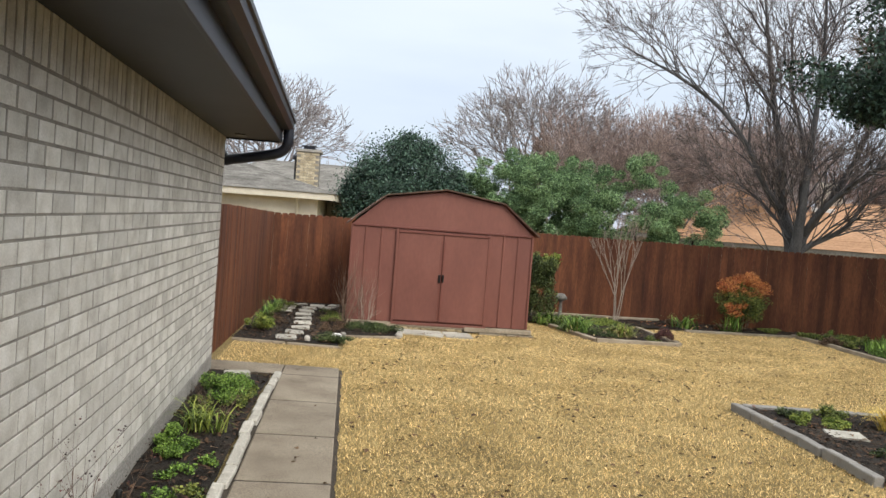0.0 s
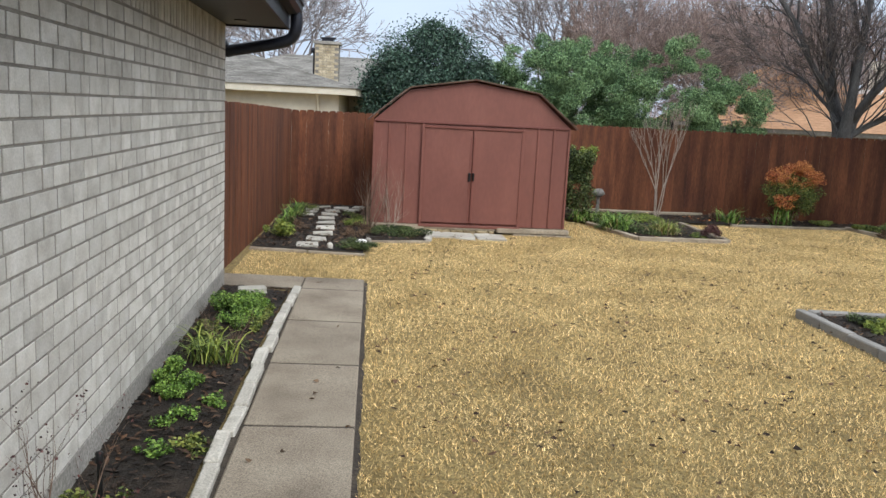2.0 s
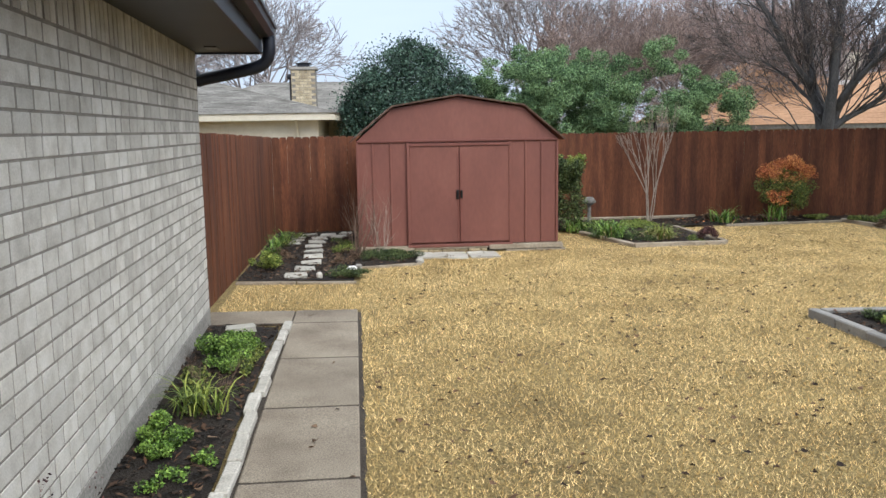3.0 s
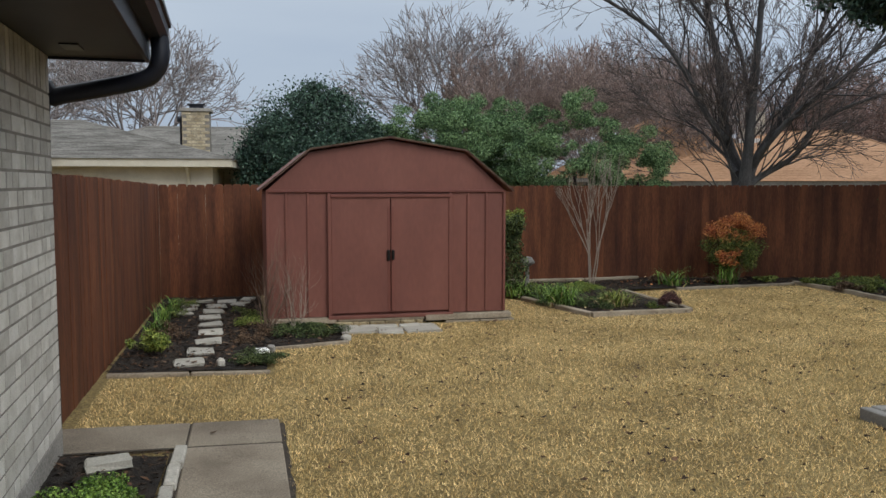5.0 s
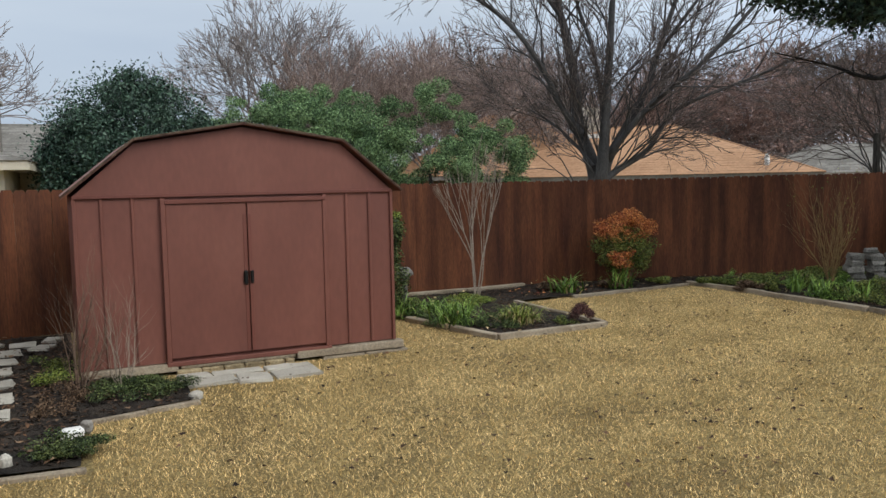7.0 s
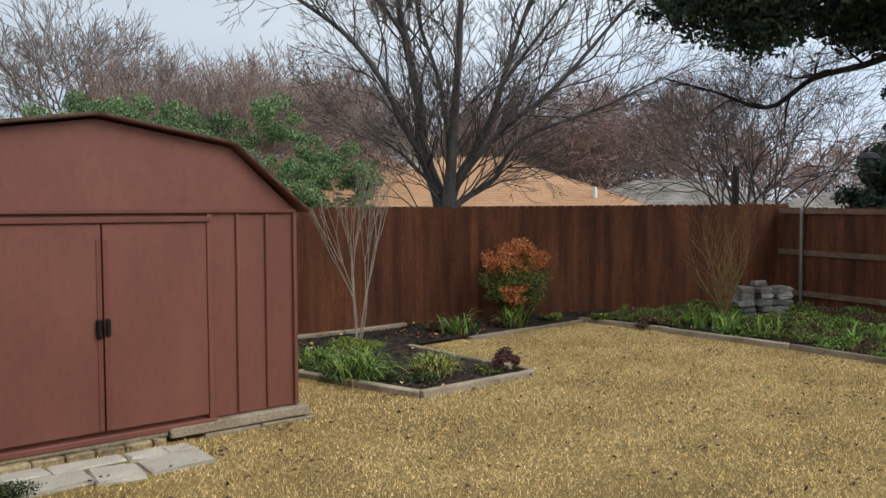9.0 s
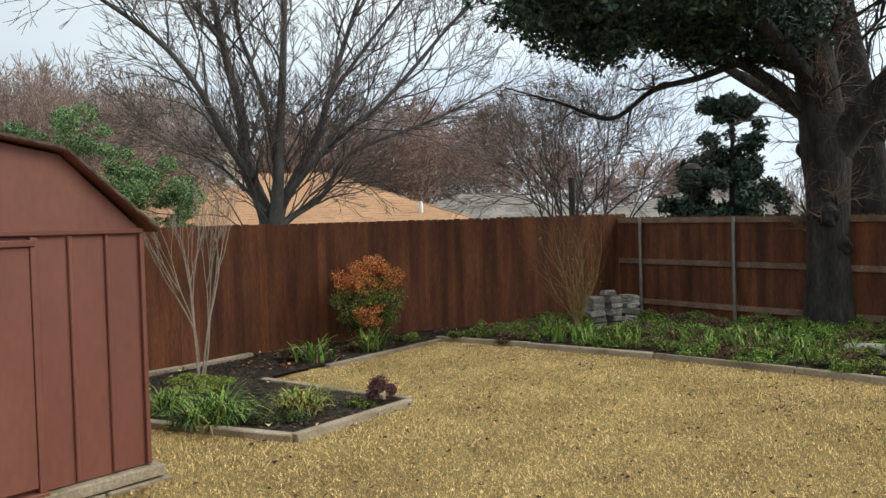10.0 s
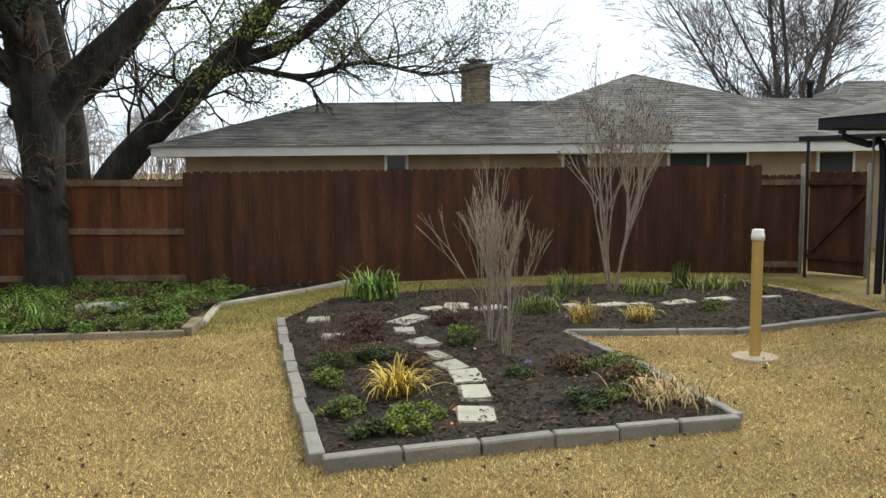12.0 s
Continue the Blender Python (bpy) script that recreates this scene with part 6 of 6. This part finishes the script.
# east bed
twiggy("bare_shrub", at(11.1, 14.3), "tall thin tan stems by the fence corner", "shrub", 150, 11, 1.55, 0.34, "cane", 0.009, 1, 3, tips=160, tipmat="leaf_y")
q = random.Random(8)
gc = []
k = 0
while k < 125:
    x, y = q.uniform(9.0, 13.2), q.uniform(8.6, 15.4)
    if in_poly(x, y, BED_EAST) and in_poly(x - 0.25, y, BED_EAST):
        k += 1
        s = q.uniform(0.18, 0.42)
        leafy("ground_cover", at(x, y), "spreading fresh green ground cover in the east bed", "plant", [(0, 0, 0.06, s, s, 0.09), (q.uniform(-0.2, 0.2), q.uniform(-0.2, 0.2), 0.1, s * 0.5, s * 0.5, 0.1)], int(5200 * s) + 200, 0.018, ("leaf_g", "leaf_m", "leaf_g", "leaf_m", "leaf_m", "leaf_b")[k % 6], 200 + k, "ground cover of the east bed")
for k in range(26):
    y = 14.6 - k * 0.13 * 1.3
    strap("iris", at(9.95 + q.uniform(-0.15, 0.8), y), "fresh green iris-like blades", "plant", 16, 0.3, "leaf_g", 400 + k, 0.022, 0.5, "irises of the east bed")

# island bed
strap("daylily", at(10.75, 6.75), "tall bright green strap-leaved clump", "plant", 130, 0.50, "leaf_g", 500, 0.024, 0.85, spread=0.16)
strap("liriope", at(5.86, 7.50), "golden yellow arching strap-leaved clump", "plant", 130, 0.44, "gold", 501, 0.012, 1.3, lean=0.9)
strap("liriope", at(8.15, 4.85), "yellow and straw coloured grassy clump", "plant", 90, 0.32, "gold", 502, 0.012, dry=50)
strap("liriope", at(8.0, 4.22), "flattened straw and yellow grassy clump", "plant", 70, 0.32, "gold", 503, 0.012, 1.5, dry=60)
strap("daylily", at(9.0, 5.0), "yellow-green strap-leaved clump in mulch", "plant", 90, 0.32, "leaf_y", 504, 0.014, spread=0.14)
strap("daylily", at(10.1, 4.15), "clump of dark blue-green upright blades", "plant", 60, 0.42, "leaf_m", 505, 0.018, 0.4, spread=0.12)
strap("daylily", at(9.9, 3.1), "yellow-green leafy clump by the small tree", "plant", 100, 0.32, "leaf_y", 506, 0.014, spread=0.18)
strap("grass_tuft", at(10.2, 2.32), "dense upright blue-green grass tuft", "plant", 140, 0.36, "leaf_m", 507, 0.01, 0.15, lean=0.2)
strap("daylily", at(9.9, 1.95), "yellow-green leafy clump in mulch", "plant", 80, 0.30, "leaf_y", 508, 0.014, spread=0.2, dry=20)
for k, (x, y, s, mt, lb) in enumerate(((6.95, 7.82, 0.20, "leaf_d", "feathery dark green mound plant"), (7.05, 7.5, 0.22, "leaf_d", "feathery dark green mound plant"), (6.35, 7.95, 0.24, "leaf_m", "feathery green mound plant"), (5.45, 7.98, 0.20, "leaf_m", "low green mound by the blocks"),
                                       (5.0, 7.85, 0.18, "leaf_d", "low green mound by the blocks"), (5.02, 6.32, 0.22, "leaf_d", "rounded green feathery mound"), (5.15, 6.0, 0.14, "leaf_m", "rounded green feathery mound"), (5.9, 5.52, 0.30, "leaf_m", "wide green spreading mound"), (6.15, 5.75, 0.2, "leaf_m", "wide green spreading mound"),
                                       (6.05, 5.98, 0.22, "leaf_b", "brown withered low plant"), (5.6, 5.7, 0.2, "leaf_b", "brown withered low plant"), (8.3, 3.0, 0.24, "leaf_m", "rounded green mound plant"), (5.2, 7.52, 0.18, "leaf_y", "small yellow-green rosette plant"), (4.95, 7.62, 0.14, "leaf_y", "small yellow-green rosette plant"),
                                       (6.1, 6.35, 0.16, "leaf_d", "low blue-green plant with a small bloom"), (7.5, 7.6, 0.3, "leaf_b", "brown withered low plant"), (8.8, 7.25, 0.26, "leaf_b", "brown withered low plant"), (8.0, 7.45, 0.24, "leaf_p", "reddish-brown withered low plant"),
                                       (8.4, 7.2, 0.22, "leaf_p", "reddish-brown withered low plant"), (9.0, 6.15, 0.26, "leaf_b", "brown withered low plant"), (8.6, 6.3, 0.2, "leaf_p", "reddish-brown withered low plant"), (7.5, 6.5, 0.2, "leaf_d", "low green plant in dark mulch"), (7.9, 6.35, 0.16, "leaf_y", "small yellow-green plant in dark mulch"),
                                       (6.75, 7.2, 0.18, "leaf_b", "brown withered low plant"), (9.3, 1.7, 0.2, "leaf_m", "low green plant in dark mulch"))):
    leafy("mound_plant", at(x, y), lb, "plant", [(0, 0, 0.06, s, s, 0.09)], int(9500 * s), 0.011, mt, 520 + k, "mound plants of the island bed", long=2.6)
put("flower", leaves("flower", [(0, 0, 0.12, 0.03, 0.03, 0.02)], 24, 0.018, "bloom", 5, 1.0), thing("crocus", at(6.1, 6.32), "small violet bloom over the mulch", "flower"))
strap("straw_clump", at(5.05, 5.66), "flattened straw-coloured dry clump", "plant", 190, 0.38, "straw", 540, 0.009, 2.0, spread=0.16, lean=1.1)
crape(at(6.86, 6.24), "dense bare pale multi-stemmed shrub", 541, 6, 0.38, 4, 0.09, 0.009, 0.15, 0, "stem", "bare_shrub", "shrub")
crape(at(7.55, 6.16, 0.02), "bare pale multi-stemmed small tree", 542, 6, 0.46, 4, 0.12, 0.012, 0.16)
crape(at(10.15, 3.46, 0.0), "bare grey multi-stemmed small tree with dry seed heads", 543, 5, 0.68, 6, 0.30, 0.021, 0.21, 4200)
for k, (x, y, h) in enumerate(((7.6, 7.8, 0.4), (8.3, 7.6, 0.35), (7.9, 6.3, 0.5), (6.9, 7.75, 0.3), (9.7, 1.4, 0.4), (9.1, 5.8, 0.4), (8.6, 6.2, 0.5))):
    twiggy("dry_perennial", at(x, y), "thin dry reddish-brown stems", "plant", 560 + k, 8, h, 0.25, "stem_d", 0.004)

# bird feeder pole and small posts beyond the corner
fd = thing("bird_feeder", (16.9, 14.7, -0.3), "dark bird feeder on a tall thin pole", "bird feeder")
put("pole", mesh_of("pole", *tube_arrays([[((0, 0, 0), 0.022), ((0, 0, 2.75), 0.022)]], 8), "black", True), fd)
part("tray", box_bm(-0.16, -0.16, 2.55, 0.16, 0.16, 2.60, 0.01), "dark", fd)
put("roof", mesh_of("roof", *tube_arrays([[((0, 0, 2.86), 0.22), ((0, 0, 2.96), 0.16), ((0, 0, 3.0), 0.02)]], 8), "dark"), fd)
pp = thing("wooden_post", (15.2, 16.6, -0.3), "short dark wooden post beyond the fence", "post")
part("shaft", box_bm(-0.05, -0.05, 0, 0.05, 0.05, 2.75, 0.008), "bark_d", pp)


# ---- lawn blades ----
NG = 740000
r = np.random.RandomState(4)
u = r.rand(NG)
gxv = 0.13 + (9.6 - 0.13) * r.rand(NG)
gyv = 0.8 + (16.9 - 0.8) * r.rand(NG)
keep = np.ones(NG, bool)
for poly in (BED_ISLAND, BED_TREE, BED_EAST, SHED, BED_SHED):
    px, py = np.array([p[0] for p in poly]), np.array([p[1] for p in poly])
    inside = np.zeros(NG, bool)
    for i in range(len(poly)):
        x1, y1, x2, y2 = px[i - 1], py[i - 1], px[i], py[i]
        cross = ((y1 > gyv) != (y2 > gyv)) & (gxv < (x2 - x1) * (gyv - y1) / ((y2 - y1) or 1e-9) + x1)
        inside ^= cross
    keep &= ~inside
gxv, gyv = gxv[keep], gyv[keep]
ex = np.stack([-1.3 + 1.44 * r.rand(11000), 8.97 + 1.62 * r.rand(11000)], 1)
gxv, gyv = np.concatenate([gxv, ex[:, 0]]), np.concatenate([gyv, ex[:, 1]])
n = len(gxv)
d = np.clip((0.6 * gxv + 0.5 * (gyv - 4)) / 6.5, 0, 1)
gz = -0.15 * d * d * (3 - 2 * d)
a = r.rand(n) * 2 * np.pi
hgt, wd, ln = 0.021 * (0.3 + r.rand(n)), 0.0024 * (0.6 + r.rand(n)), 0.022 * (0.3 + r.rand(n))
b = r.rand(n) * 2 * np.pi
p0 = np.stack([gxv - np.cos(a) * wd, gyv - np.sin(a) * wd, gz - 0.002], 1)
p1 = np.stack([gxv + np.cos(a) * wd, gyv + np.sin(a) * wd, gz - 0.002], 1)
p2 = np.stack([gxv + np.cos(b) * ln, gyv + np.sin(b) * ln, gz + hgt], 1)
verts = np.stack([p0, p1, p2], 1).reshape(-1, 3)
NE_ = 90000
qx, qy = 9.0 + 3.4 * r.rand(NE_), 0.4 + 9.0 * r.rand(NE_)
keep = qx < 12.68 - 0.045 * (9.2 - qy)
for poly in (BED_ISLAND, BED_EAST):
    inside = np.zeros(NE_, bool)
    for i in range(len(poly)):
        (x1, y1), (x2, y2) = poly[i - 1], poly[i]
        inside ^= ((y1 > qy) != (y2 > qy)) & (qx < (x2 - x1) * (qy - y1) / ((y2 - y1) or 1e-9) + x1)
    keep &= ~inside
qx, qy = qx[keep], qy[keep]
ne = len(qx)
d2 = np.clip((0.6 * qx + 0.5 * (qy - 4)) / 6.5, 0, 1)
qz = -0.15 * d2 * d2 * (3 - 2 * d2)
a2, b2, h2_ = r.rand(ne) * 6.283, r.rand(ne) * 6.283, 0.03 * (0.4 + r.rand(ne))
e0 = np.stack([qx - np.cos(a2) * 0.004, qy - np.sin(a2) * 0.004, qz - 0.002], 1)
e1 = np.stack([qx + np.cos(a2) * 0.004, qy + np.sin(a2) * 0.004, qz - 0.002], 1)
e2 = np.stack([qx + np.cos(b2) * 0.018, qy + np.sin(b2) * 0.018, qz + h2_], 1)
put("grass", mesh_of("grass", np.stack([e0, e1, e2], 1).reshape(-1, 3), np.arange(ne * 3).reshape(ne, 3), "blade_g"), label="greener short grass near the east fence", kind="stuff")
put("grass", mesh_of("grass", verts, np.arange(n * 3).reshape(n, 3), "blade"), label="short dry tan grass blades", kind="stuff")


# ---- bricks of our house wall ----
r = random.Random(20)
BH = 0.0915
meshes = {}
rest_v, rest_f = [], []
for c in range(22):
    z = 0.190 + c * 0.0930
    y = -0.004
    while y > -9.5:
        L = r.choice((0.19, 0.19, 0.19, 0.29, 0.12))
        near = -6.6 < y < -3.4
        dx = r.uniform(-0.001, 0.0015)
        if near and len(meshes.setdefault("n", [])) < 300:
            key = round(L, 2)
            if key not in meshes:
                meshes[key] = bm_mesh("brick", box_bm(-0.05, -(L - 0.014), 0, 0.010, 0, BH - 0.010, 0.002), "brick")
            ob = put("brick", meshes[key], house, (dx, y, z))
            meshes["n"].append(1)
        else:
            s = len(rest_v)
            x0, x1, ya, yb, za, zb, e = -0.02, 0.010 + dx, y - L + 0.014, y, z, z + BH - 0.010, 0.002
            rest_v += [(x0, ya, za), (x0, yb, za), (x0, yb, zb), (x0, ya, zb), (x1, ya + e, za + e), (x1, yb - e, za + e), (x1, yb - e, zb - e), (x1, ya + e, zb - e)]
            rest_f += [(s + 4, s + 5, s + 6, s + 7), (s, s + 1, s + 5, s + 4), (s + 1, s + 2, s + 6, s + 5), (s + 2, s + 3, s + 7, s + 6), (s + 3, s, s + 4, s + 7)]
        y -= L
y = -0.002
while y > -9.5:
    s = len(rest_v)
    w = 0.086
    dx = r.uniform(-0.001, 0.004)
    x0, x1, ya, yb, za, zb, e = -0.02, 0.010 + dx, y - w + 0.015, y, 2.238, 2.458, 0.002
    rest_v += [(x0, ya, za), (x0, yb, za), (x0, yb, zb), (x0, ya, zb), (x1, ya + e, za + e), (x1, yb - e, za + e), (x1, yb - e, zb - e), (x1, ya + e, zb - e)]
    rest_f += [(s + 4, s + 5, s + 6, s + 7), (s, s + 1, s + 5, s + 4), (s + 1, s + 2, s + 6, s + 5), (s + 2, s + 3, s + 7, s + 6), (s + 3, s, s + 4, s + 7)]
    y -= w
put("bricks", mesh_of("bricks", rest_v, rest_f, "brick_i"), house, kind="stuff")
